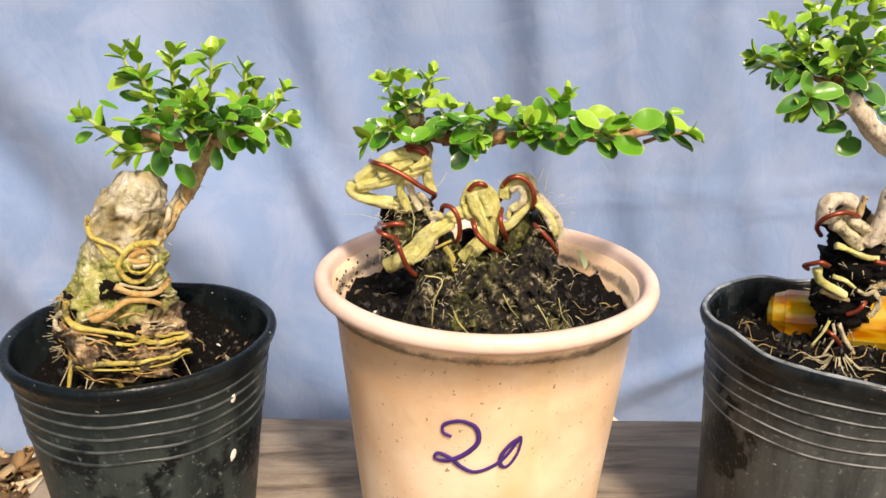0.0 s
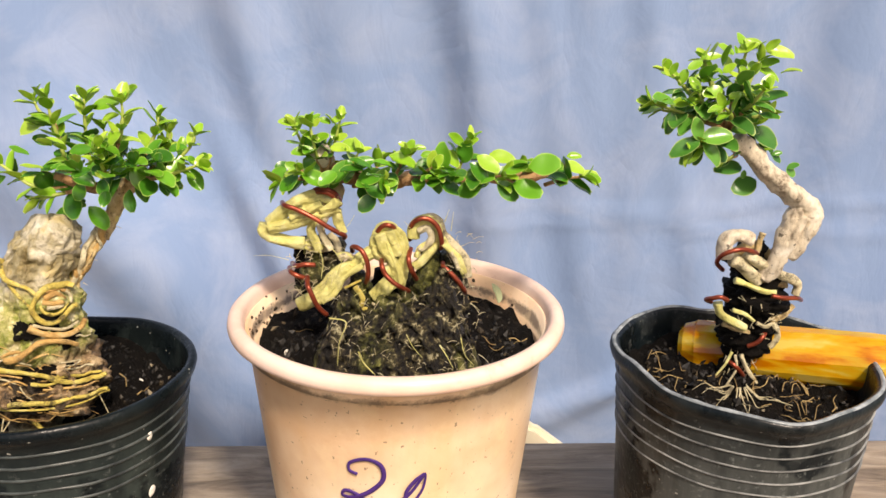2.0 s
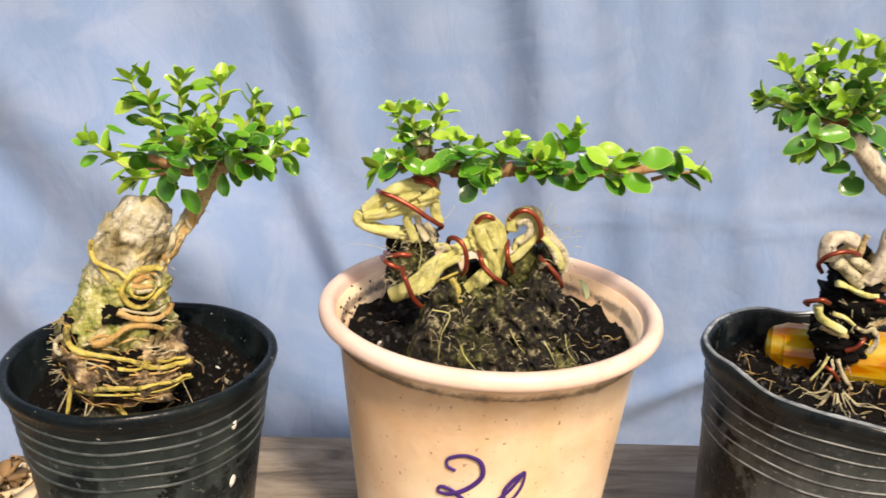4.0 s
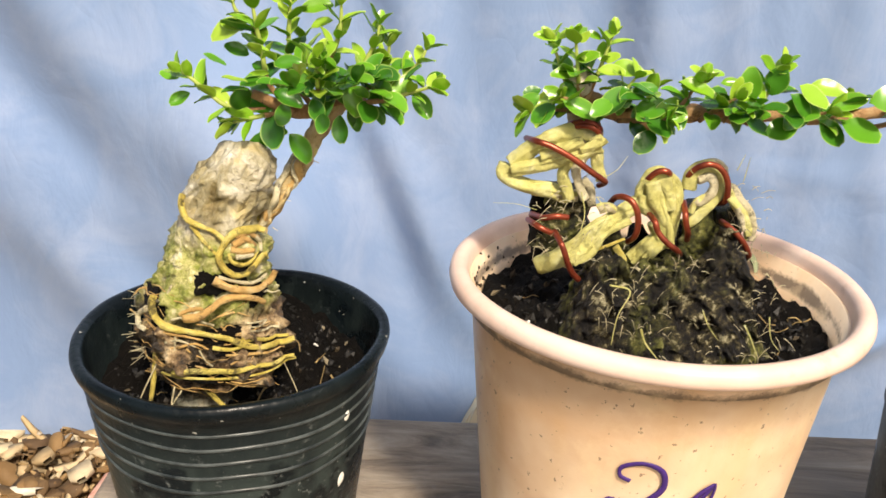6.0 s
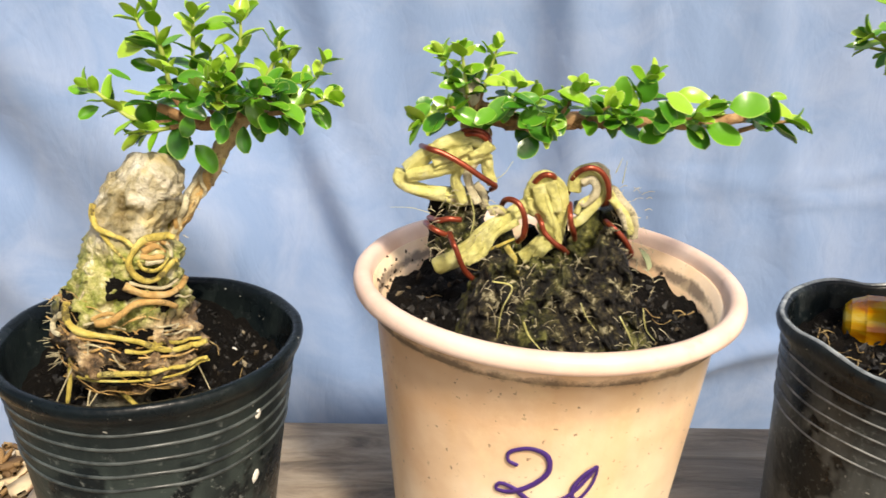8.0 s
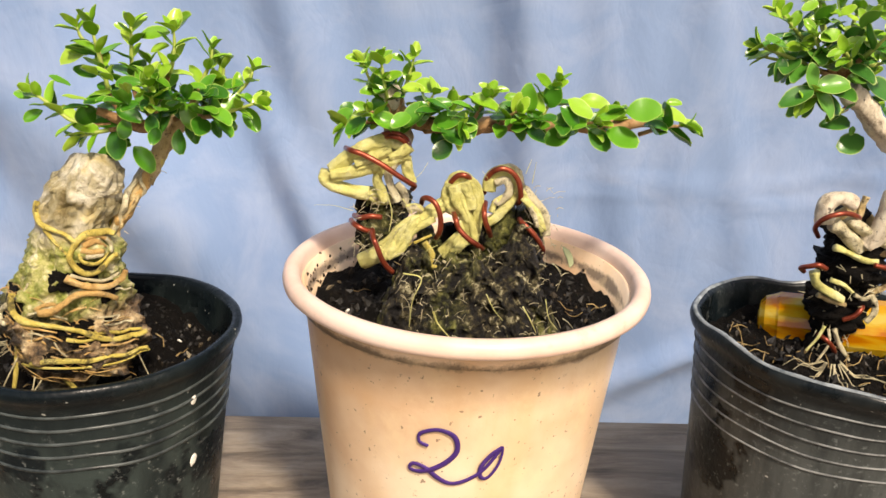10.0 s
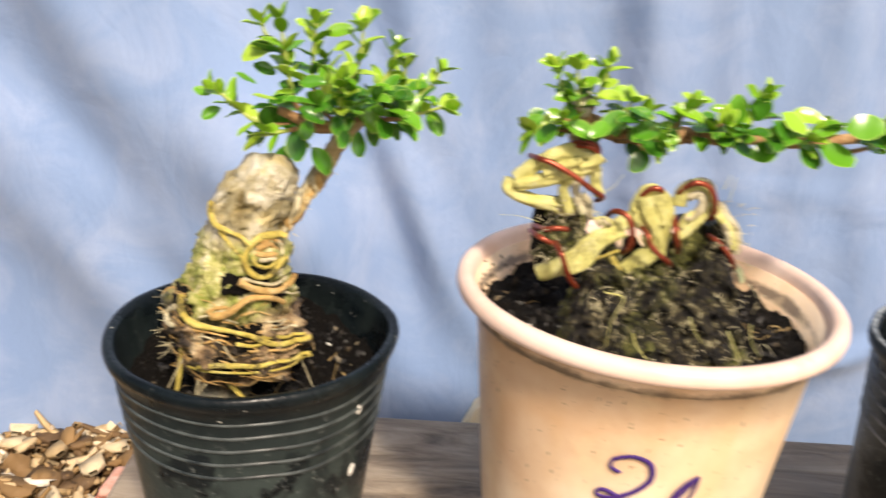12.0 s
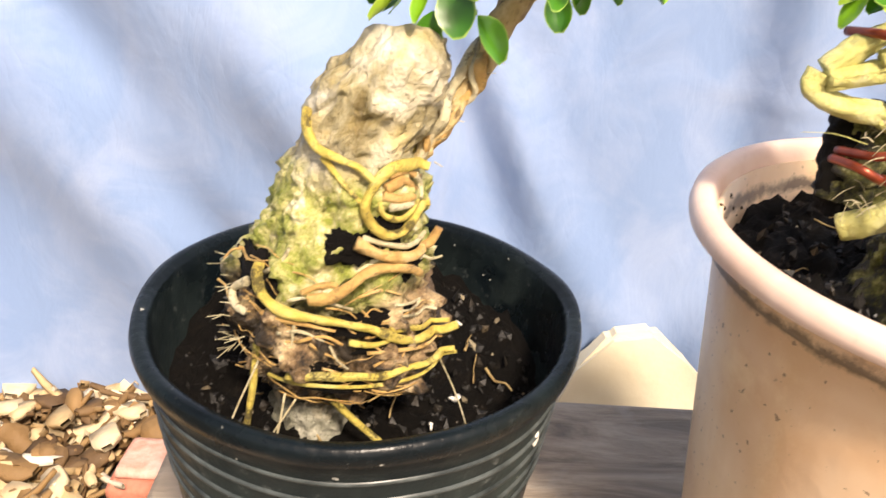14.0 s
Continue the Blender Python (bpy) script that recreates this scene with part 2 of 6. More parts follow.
def m_rock():
    n = Nodes("quartz_and_limestone")
    z = n.axis(2)
    wob = n.math("ADD", z, n.math("MULTIPLY", n.math("SUBTRACT", n.noise(60, 4), 0.5), 0.03))
    veins = n.noise(46, 7, 0.62, distort=1.2)
    quartz = n.ramp(veins, [(0.32, (0.20, 0.15, 0.06)), (0.42, (0.32, 0.27, 0.14)), (0.52, (0.48, 0.43, 0.29)), (0.66, (0.72, 0.68, 0.55))])
    stain = n.ramp(n.noise(95, 5), [(0.5, 0.0), (0.7, 0.7)])
    quartz = n.mix(stain, quartz, (0.62, 0.48, 0.18))
    clear = n.ramp(n.noise(48, 3), [(0.55, 0.0), (0.68, 0.4)])
    quartz = n.mix(clear, quartz, (0.40, 0.37, 0.29))
    moss = n.ramp(n.noise(170, 7, 0.7), [(0.32, (0.08, 0.085, 0.015)), (0.43, (0.24, 0.27, 0.045)), (0.54, (0.46, 0.43, 0.16)), (0.66, (0.74, 0.69, 0.45))])
    base = n.ramp(n.noise(110, 8, 0.7), [(0.36, (0.02, 0.013, 0.008)), (0.47, (0.20, 0.125, 0.06)), (0.58, (0.50, 0.37, 0.20)), (0.72, (0.74, 0.62, 0.42))])
    up = n.ramp(wob, [(0.160, 0.0), (0.167, 1.0)])
    low = n.ramp(wob, [(0.131, 1.0), (0.139, 0.0)])
    # black patches: caught soil, and the shade of hollows put into the colour
    soil_and_shade = n.ramp(n.noise(75, 6, 0.7), [(0.50, 0.0), (0.57, 0.94)])
    base = n.mix(soil_and_shade, base, (0.014, 0.010, 0.006))
    foot = n.ramp(wob, [(0.094, 1.0), (0.100, 0.0)])
    base = n.mix(foot, base, n.ramp(n.noise(90, 6, 0.7), [(0.35, (0.12, 0.12, 0.07)), (0.6, (0.52, 0.50, 0.40))]))
    col = n.mix(low, n.mix(up, moss, quartz), base)
    n.bump(n.math("ADD", n.noise(150, 8, 0.66), n.math("ADD", n.math("MULTIPLY", veins, 0.9), n.math("MULTIPLY", n.noise(520, 4, 0.6), 0.25))), 0.004, 0.9)
    return n.set(col, n.ramp(veins, [(0.3, 0.22), (0.7, 0.5)]))


def m_root(name, dark, mid, light, dirt=0.5):
    n = Nodes(name)
    a = n.noise(130, 6, 0.65)
    col = n.ramp(a, [(0.25, dark), (0.5, mid), (0.75, light)])
    rnd = n.put("ShaderNodeObjectInfo").outputs["Random"]
    col = n.mix(n.math("MULTIPLY", rnd, 0.35), col, mid)
    d = n.ramp(n.noise(95, 8, 0.78), [(0.53, 0.0), (0.60, dirt)])
    col = n.mix(d, col, (0.028, 0.020, 0.010))
    fine = n.ramp(n.noise(520, 3), [(0.62, 0.0), (0.68, 0.6 * dirt)])
    col = n.mix(fine, col, (0.05, 0.035, 0.015))
    n.bump(n.noise(420, 7, 0.72), 0.0022, 0.9)
    return n.set(col, 0.5)


def m_bark(name, dark, mid, light):
    n = Nodes(name)
    a = n.noise(190, 7, 0.7, n.mapped((1, 1, 0.6)))
    col = n.ramp(a, [(0.28, dark), (0.48, mid), (0.74, light)])
    spot = n.ramp(n.noise(110, 5, 0.7), [(0.58, 0.0), (0.66, 0.85)])
    col = n.mix(spot, col, dark)
    pit = n.ramp(n.noise(340, 3), [(0.64, 0.0), (0.70, 0.8)])
    col = n.mix(pit, col, (0.03, 0.02, 0.012))
    n.bump(n.noise(420, 7, 0.72), 0.002, 0.9)
    return n.set(col, 0.75)


def m_copper():
    n = Nodes("enamelled_copper_wire")
    a = n.noise(200, 4)
    return n.set(n.ramp(a, [(0.3, (0.16, 0.028, 0.014)), (0.75, (0.36, 0.075, 0.035))]), 0.30, Metallic=0.55)


def m_leaf(name, deep, mid, light, rim):
    n = Nodes(name)
    rnd = n.put("ShaderNodeObjectInfo").outputs["Random"]
    col = n.ramp(rnd, [(0.0, deep), (0.5, mid), (1.0, light)])
    vein = n.noise(160, 3, 0.5, n.mapped((3, 0.7, 1)))
    col = n.mix(n.ramp(vein, [(0.4, 0.0), (0.75, 0.25)]), col, light)
    edge = n.t.nodes.new("ShaderNodeAttribute")
    edge.attribute_name = "margin"
    col = n.mix(n.ramp(edge.outputs["Fac"], [(0.72, 0.0), (1.0, 0.85)]), col, rim)
    n.set(col, 0.24)
    tr = n.put("ShaderNodeBsdfTranslucent")
    n.link(n.mix(0.5, col, (0.20, 0.56, 0.05)), tr.inputs["Color"])
    mx = n.t.nodes.new("ShaderNodeMixShader")
    mx.inputs[0].default_value = 0.22
    out = n.t.nodes["Material Output"]
    n.link(n.b.outputs[0], mx.inputs[1])
    n.link(tr.outputs[0], mx.inputs[2])
    n.link(mx.outputs[0], out.inputs["Surface"])
    return n.mat


def m_plain(name, a, b, scale, rough, bump=0.0):
    n = Nodes(name)
    f = n.noise(scale, 6, 0.62)
    if bump:
        n.bump(n.noise(scale * 2.5, 6, 0.65), bump, 0.8)
    return n.set(n.ramp(f, [(0.3, a), (0.72, b)]), rough, Specular_IOR_Level=0.3)


def m_chips():
    n = Nodes("dry_litter")
    isl = n.put("ShaderNodeNewGeometry").outputs["Random Per Island"]
    col = n.ramp(isl, [(0.0, (0.07, 0.038, 0.016)), (0.32, (0.22, 0.125, 0.045)), (0.58, (0.42, 0.29, 0.14)), (0.82, (0.60, 0.49, 0.32)), (1.0, (0.78, 0.71, 0.58))])
    col = n.mix(n.ramp(n.noise(70, 5), [(0.5, 0.0), (0.75, 0.6)]), col, (0.20, 0.12, 0.05))
    n.bump(n.noise(150, 5), 0.002, 0.6)
    return n.set(col, 0.75)


def m_ground():
    n = Nodes("bare_earth")
    col = n.ramp(n.noise(20, 8, 0.7), [(0.3, (0.05, 0.044, 0.036)), (0.55, (0.13, 0.115, 0.095)), (0.75, (0.24, 0.21, 0.175))])
    n.bump(n.noise(60, 8, 0.7), 0.01, 0.8)
    return n.set(col, 0.9)


def m_amber():
    n = Nodes("amber_acetate")
    streak = n.noise(60, 4, 0.5, n.mapped((0.25, 1.2, 2.6), (0, 10, 26)))
    # light and dark streaks paint the clear plastic's inner reflections into its colour
    col = n.ramp(streak, [(0.38, (0.80, 0.24, 0.004)), (0.46, (1.0, 0.46, 0.012)), (0.56, (1.0, 0.62, 0.03)), (0.66, (1.0, 0.76, 0.16))])
    return n.set(col, 0.04, Transmission_Weight=0.5, IOR=1.47)


def m_rim():
    n = Nodes("pinkish_rim_plastic")
    col = n.ramp(n.noise(40, 5), [(0.3, (0.70, 0.48, 0.37)), (0.7, (0.82, 0.64, 0.54))])
    dirt = n.ramp(n.noise(120, 6, 0.7), [(0.60, 0.0), (0.75, 0.45)])
    n.bump(n.noise(140, 5, 0.6), 0.0005, 0.5)
    return n.set(n.mix(dirt, col, (0.45, 0.26, 0.16)), 0.42)


CLOTH, WOOD, TERRA, RIM = m_cloth(), m_wood(), m_terracotta(), m_rim()
BLACK_A, BLACK_B = m_black_plastic(0.95, 0.0, 0.108, (0.034, 0.047, 0.044)), m_black_plastic(0.95, 3.7, 0.128, (0.076, 0.083, 0.079))
WORN = m_plain("worn_plastic", (0.014, 0.016, 0.018), (0.30, 0.31, 0.30), 70, 0.35)
# paler than the wall: the ribs' soft highlights painted into their colour
RIB_HIGHLIGHT = m_plain("rib_highlight_plastic", (0.006, 0.009, 0.010), (0.085, 0.10, 0.098), 75, 0.3)
# grey-blue of bleached plastic, with the rim's lit edge painted into it
EDGE = m_plain("bleached_lit_edge", (0.06, 0.075, 0.085), (0.38, 0.42, 0.44), 120, 0.25)
SOIL, MOSSY, ROCK = m_soil(), m_mossy(), m_rock()
ROOT_YELLOW = m_root("yellow_root", (0.30, 0.20, 0.03), (0.60, 0.48, 0.10), (0.78, 0.70, 0.28), 0.85)
ROOT_PALE = m_root("pale_root", (0.42, 0.385, 0.085), (0.68, 0.645, 0.225), (0.86, 0.84, 0.48), 0.24)
ROOT_ORANGE = m_root("orange_root", (0.24, 0.11, 0.03), (0.60, 0.37, 0.12), (0.80, 0.62, 0.32), 0.65)
ROOT_CREAM = m_root("cream_root", (0.26, 0.20, 0.09), (0.60, 0.53, 0.33), (0.82, 0.77, 0.56), 0.7)
BARK_TAN = m_bark("tan_bark", (0.15, 0.09, 0.035), (0.54, 0.40, 0.18), (0.76, 0.64, 0.37))
BARK_PALE = m_bark("pale_bark", (0.13, 0.09, 0.06), (0.66, 0.57, 0.42), (0.86, 0.81, 0.69))
BARK_TWIG = m_bark("brown_twig", (0.14, 0.065, 0.025), (0.40, 0.22, 0.09), (0.58, 0.38, 0.18))
BRANCH = m_bark("orange_brown_bark", (0.16, 0.075, 0.03), (0.50, 0.28, 0.12), (0.66, 0.46, 0.24))
STEM = m_plain("green_stem", (0.24, 0.32, 0.05), (0.42, 0.48, 0.12), 120, 0.5)
COPPER = m_copper()
LEAF_OLD = m_leaf("mature_leaf", (0.022, 0.125, 0.011), (0.060, 0.245, 0.016), (0.15, 0.40, 0.026), (0.40, 0.58, 0.12))
LEAF_NEW = m_leaf("young_leaf", (0.14, 0.36, 0.016), (0.26, 0.50, 0.032), (0.42, 0.60, 0.065), (0.56, 0.68, 0.22))
LEAF_DARK = m_leaf("deep_green_leaf", (0.026, 0.12, 0.020), (0.065, 0.24, 0.030), (0.15, 0.38, 0.05), (0.50, 0.62, 0.20))
CHIPS, EARTH, AMBER = m_chips(), m_ground(), m_amber()
INK = m_plain("purple_marker_ink", (0.045, 0.018, 0.13), (0.075, 0.03, 0.20), 90, 0.4)
WHITE_BIT = m_plain("white_droppings", (0.55, 0.53, 0.46), (0.78, 0.76, 0.70), 200, 0.7, 0.0005)
CREAM = m_plain("cream_board", (0.72, 0.62, 0.42), (0.84, 0.77, 0.60), 14, 0.7, 0.001)
BRICK = m_plain("red_brick", (0.42, 0.13, 0.075), (0.60, 0.26, 0.18), 60, 0.85, 0.002)
BRICK_TOP = m_plain("chalky_brick_face", (0.52, 0.22, 0.15), (0.72, 0.50, 0.42), 70, 0.9, 0.002)
STEEL = m_plain("dull_steel", (0.35, 0.35, 0.36), (0.5, 0.5, 0.5), 200, 0.35)
CRUMB_MIX = m_crumbs()
CRUMB = m_plain("dark_crumbs", (0.012, 0.008, 0.005), (0.07, 0.045, 0.025), 300, 0.85)
DRY = m_plain("dry_straw", (0.16, 0.10, 0.04), (0.42, 0.31, 0.14), 150, 0.7)
DEAD_LEAF = m_plain("faded_leaf", (0.18, 0.22, 0.11), (0.34, 0.36, 0.22), 90, 0.6)

# ---- setting ----
GROUND_Z = -0.158


def build_ground():
    bm = bmesh.new()
    # finer near the bench, one sheet to the horizon
    xs = [-60, -20, -6, -2.5, -1.4] + [-1.0 + 0.05 * i for i in range(37)] + [1.4, 2.5, 6, 20, 60]
    ys = [-60, -20, -6, -2.5, -1.2] + [-0.6 + 0.05 * i for i in range(33)] + [1.6, 2.5, 6, 20, 60]
    g = [[bm.verts.new((x, y, GROUND_Z + (0.012 * noise.noise(Vector((x * 5, y * 5, 0))) if abs(x) < 1 and abs(y) < 1.2 else 0))) for x in xs] for y in ys]
    for a, b in zip(g, g[1:]):
        for i in range(len(xs) - 1):
            bm.faces.new((a[i], a[i + 1], b[i + 1], b[i]))
    tagged(part("ground", bm, EARTH), "bare brown earth under scattered dry litter", "ground", kind="structure")
    # dry leaves, bark and wood chips lying on it
    rng = random.Random(5)
    bm = bmesh.new()
    for i in range(2600):
        x, y = rng.uniform(-0.62, -0.20), rng.uniform(0.34, 0.61)
        if i % 8 == 0:
            x = rng.uniform(-0.24, 0.9)
            y = rng.uniform(0.45, 0.60)
        if y > 0.60:
            y = rng.uniform(0.3, 0.60)
        if -0.326 < x < -0.220 and 0.470 < y < 0.542:
            continue
        L = rng.uniform(0.010, 0.029)
        W = L * rng.uniform(0.45, 0.8)
        if rng.random() < 0.12:
            L, W = rng.uniform(0.05, 0.09), rng.uniform(0.003, 0.006)
        m = pose(x, y, GROUND_Z + 0.006 + rng.uniform(0, 0.022), rng.uniform(-35, 35), rng.uniform(-35, 35), rng.uniform(0, 360))
        curl = rng.uniform(-0.3, 0.5) * W
        top, bot = [], []
        for u, w in ((-1, 0.42), (-0.6, 0.9), (0, 1), (0.6, 0.85), (1, 0.38)):
            for s in (-1, 1):
                p = Vector((u * L / 2, s * w * W / 2 * rng.uniform(0.8, 1.2), curl * (abs(s * w)) + 0.12 * L * u * u))
                top.append(bm.verts.new(m @ (p + Vector((0, 0, 0.0016 + 0.10 * W * w)))))
                bot.append(bm.verts.new(m @ (p - Vector((0, 0, 0.0016)))))
        for k in range(4):
            a = 2 * k
            bm.faces.new((top[a], top[a + 1], top[a + 3], top[a + 2]))
            bm.faces.new((bot[a], bot[a + 2], bot[a + 3], bot[a + 1]))
            bm.faces.new((top[a], top[a + 2], bot[a + 2], bot[a]))
            bm.faces.new((top[a + 1], bot[a + 1], bot[a + 3], top[a + 3]))
    tagged(part("leaf_litter", bm, CHIPS, smooth=True), "dry tan leaves and wood chips strewn over earth", "litter", kind="stuff")


build_ground()


def build_cloth():
    """A blue sheet that hangs behind the bench, in soft slanting folds."""
    # folds: x, z at both ends, width, height of the fold
    folds = [(-0.388, 0.326, -0.226, 0.001, 0.041, 0.0235), (-0.325, 0.317, -0.09, -0.107, 0.045, 0.0271), (-0.506, 0.209, -0.271, -0.026, 0.036, 0.0181),
          (-0.126, 0.389, -0.054, 0.118, 0.025, 0.0199), (-0.045, 0.389, 0.018, -0.062, 0.036, 0.0217), (0.054, 0.389, 0.117, 0.046, 0.027, 0.0235),
          (0.154, 0.389, 0.181, 0.073, 0.018, 0.0063), (0.235, 0.389, 0.217, 0.046, 0.02, 0.0072), (0.325, 0.389, 0.28, 0.028, 0.027, 0.0108),
          (0.09, -0.098, 0.271, -0.026, 0.011, 0.009), (-0.054, 0.046, 0.027, -0.089, 0.016, 0.0181), (0.406, 0.389, 0.379, -0.062, 0.036, 0.0181),
          (-0.677, 0.389, -0.452, -0.153, 0.054, 0.0271)]
    folds += [(-0.195, 0.104, -0.073, -0.137, 0.062, 0.040), (-0.361, 0.049, -0.261, -0.113, 0.05, 0.024)]
    folds += [(0.108, 0.109, 0.397, 0.096, 0.004, 0.0023)]
    folds += [(-0.149, 0.061, -0.035, -0.109, 0.022, 0.016), (-0.333, 0.212, -0.209, 0.09, 0.03, 0.014), (-0.096, 0.208, -0.059, 0.008, 0.02, 0.012),
              (-0.102, 0.114, -0.042, -0.047, 0.02, 0.012), (0.065, 0.264, 0.086, 0.116, 0.016, 0.01), (0.167, -0.059, 0.264, -0.016, 0.007, 0.007),
              (0.224, 0.283, 0.272, 0.088, 0.014, 0.006), (0.127, 0.272, 0.162, 0.117, 0.014, 0.007), (-0.371, 0.116, -0.255, 0.025, 0.024, 0.01),
              (-0.093, 0.115, -0.03, -0.018, 0.018, 0.01), (-0.329, 0.149, -0.218, 0.017, 0.03, 0.01), (0.176, 0.12, 0.421, 0.119, 0.003, 0.0022)]
    bm = bmesh.new()
    nx, nz = 300, 150
    x0, x1, z0, z1 = -1.15, 1.15, GROUND_Z + 0.004, 0.75
    rows = []
    for j in range(nz + 1):
        z = z0 + (z1 - z0) * j / nz
        row = []
        for i in range(nx + 1):
            x = x0 + (x1 - x0) * i / nx
            y = 0.616 - 0.010 * max(0, (0.16 - z) / 0.16) ** 1.5
            for ax, az, bx, bz, w, h in folds:
                dx, dz = bx - ax, bz - az
                ln = math.hypot(dx, dz)
                s = ((x - ax) * dx + (z - az) * dz) / ln / ln
                d = ((x - ax) * dz - (z - az) * dx) / ln + 0.012 * noise.noise(Vector((x * 9, z * 5, ax * 7)))
                fade = 1.0 if 0 <= s <= 1 else math.exp(-(((s if s < 0 else s - 1) * ln) / 0.09) ** 2)
                y -= 0.8 * h * fade * math.exp(-(d / w) ** 2)
            y += 0.010 * noise.noise(Vector((x * 6, 0, z * 2.2))) + 0.0015 * noise.noise(Vector((x * 22, 3, z * 9)))
            row.append(bm.verts.new((x, y, z)))
        rows.append(row)
    for a, b in zip(rows, rows[1:]):
        for i in range(nx):
            bm.faces.new((a[i], a[i + 1], b[i + 1], b[i]))
    ob = part("backdrop_cloth", bm, CLOTH)
    sol = ob.modifiers.new("thickness", "SOLIDIFY")
    sol.thickness = 0.0008
    tagged(ob, "faded blue cotton sheet hung in soft folds behind the bench", "cloth")


build_cloth()


def build_bench():
    top = thing("bench", (0.15, 0.2, GROUND_Z), "low weathered grey wooden bench of rough planks", "bench")
    edges = [-0.14, 0.06, 0.25, 0.4318]
    for k, (a, b) in enumerate(zip(edges, edges[1:])):
        bm = bmesh.new()
        block(bm, (-0.235 - 0.004 * (k == 1), a + 0.0012, -0.032), (0.75, b - 0.0012, 0.0), 0.004, 2)
        part("plank", bm, WOOD, top)
    for x in (-0.20, 0.70):
        bm = bmesh.new()
        block(bm, (x - 0.03, -0.11, -0.06), (x + 0.03, 0.40, -0.0325), 0.003)
        part("rail", bm, WOOD, top)
        for y in (-0.09, 0.38):
            bm = bmesh.new()
            block(bm, (x - 0.025, y - 0.025, GROUND_Z), (x + 0.025, y + 0.025, -0.0605), 0.003)
            part("leg", bm, WOOD, top)


build_bench()


def slab(name, at, pts, thick, mat, label, category):
    """A flat broken piece with an uneven outline, leaning back a little."""
    bm = bmesh.new()
    front = [bm.verts.new((x, -thick / 2, z)) for x, z in pts]
    back = [bm.verts.new((x, thick / 2, z)) for x, z in pts]
    bm.faces.new(front)
    bm.faces.new(back[::-1])
    for i in range(len(pts)):
        j = (i + 1) % len(pts)
        bm.faces.new((front[i], back[i], back[j], front[j]))
    bmesh.ops.bevel(bm, geom=bm.edges[:], offset=0.004, segments=2, affect="EDGES")
    ob = part(name, bm, mat, smooth=False)
    ob.matrix_basis = at
    return tagged(ob, label, category)


slab("broken_board", pose(0, 0.535, GROUND_Z, -8, 0, 0), [(-0.046, 0), (0.070, 0), (0.067, 0.082), (0.042, 0.107), (0.018, 0.129), (-0.010, 0.124), (-0.030, 0.098), (-0.045, 0.07)], 0.018, CREAM,
     "cream coloured broken board standing behind the bench", "board")
slab("broken_board", pose(0.105, 0.53, GROUND_Z, -8, 0, 0), [(-0.023, 0), (0.064, 0), (0.057, 0.082), (0.027, 0.105), (-0.018, 0.118)], 0.016, CREAM,
     "small cream offcut of board behind the bench", "board")


def build_brick():
    b = thing("brick", (-0.275, 0.51, GROUND_Z), "worn red brick with pale mortar lying in litter", "brick")
    bm = bmesh.new()
    block(bm, (-0.318, 0.490, GROUND_Z - 0.005), (-0.228, 0.535, GROUND_Z + 0.026), 0.005, 2, 0.002)
    part("brick_body", bm, BRICK, b)
    bm = bmesh.new()
    block(bm, (-0.315, 0.500, GROUND_Z + 0.0265), (-0.231, 0.536, GROUND_Z + 0.031), 0.003, 2, 0.002)
    part("mortar", bm, BRICK_TOP, b, "pale mortar crust")


build_brick()

# ---- pots ----
P1, P2, P3 = (-0.1485, 0.3154), (0.0189, 0.3030), (0.1895, 0.2995)


def radius_at(profile, z):
    for (r0, z0), (r1, z1) in zip(profile, profile[1:]):
        if z0 <= z <= z1:
            return r0 + (r1 - r0) * (z - z0) / (z1 - z0)
    return profile[-1][0]


T_WALL = [(0.0556, 0.0), (0.0703, 0.1445)]


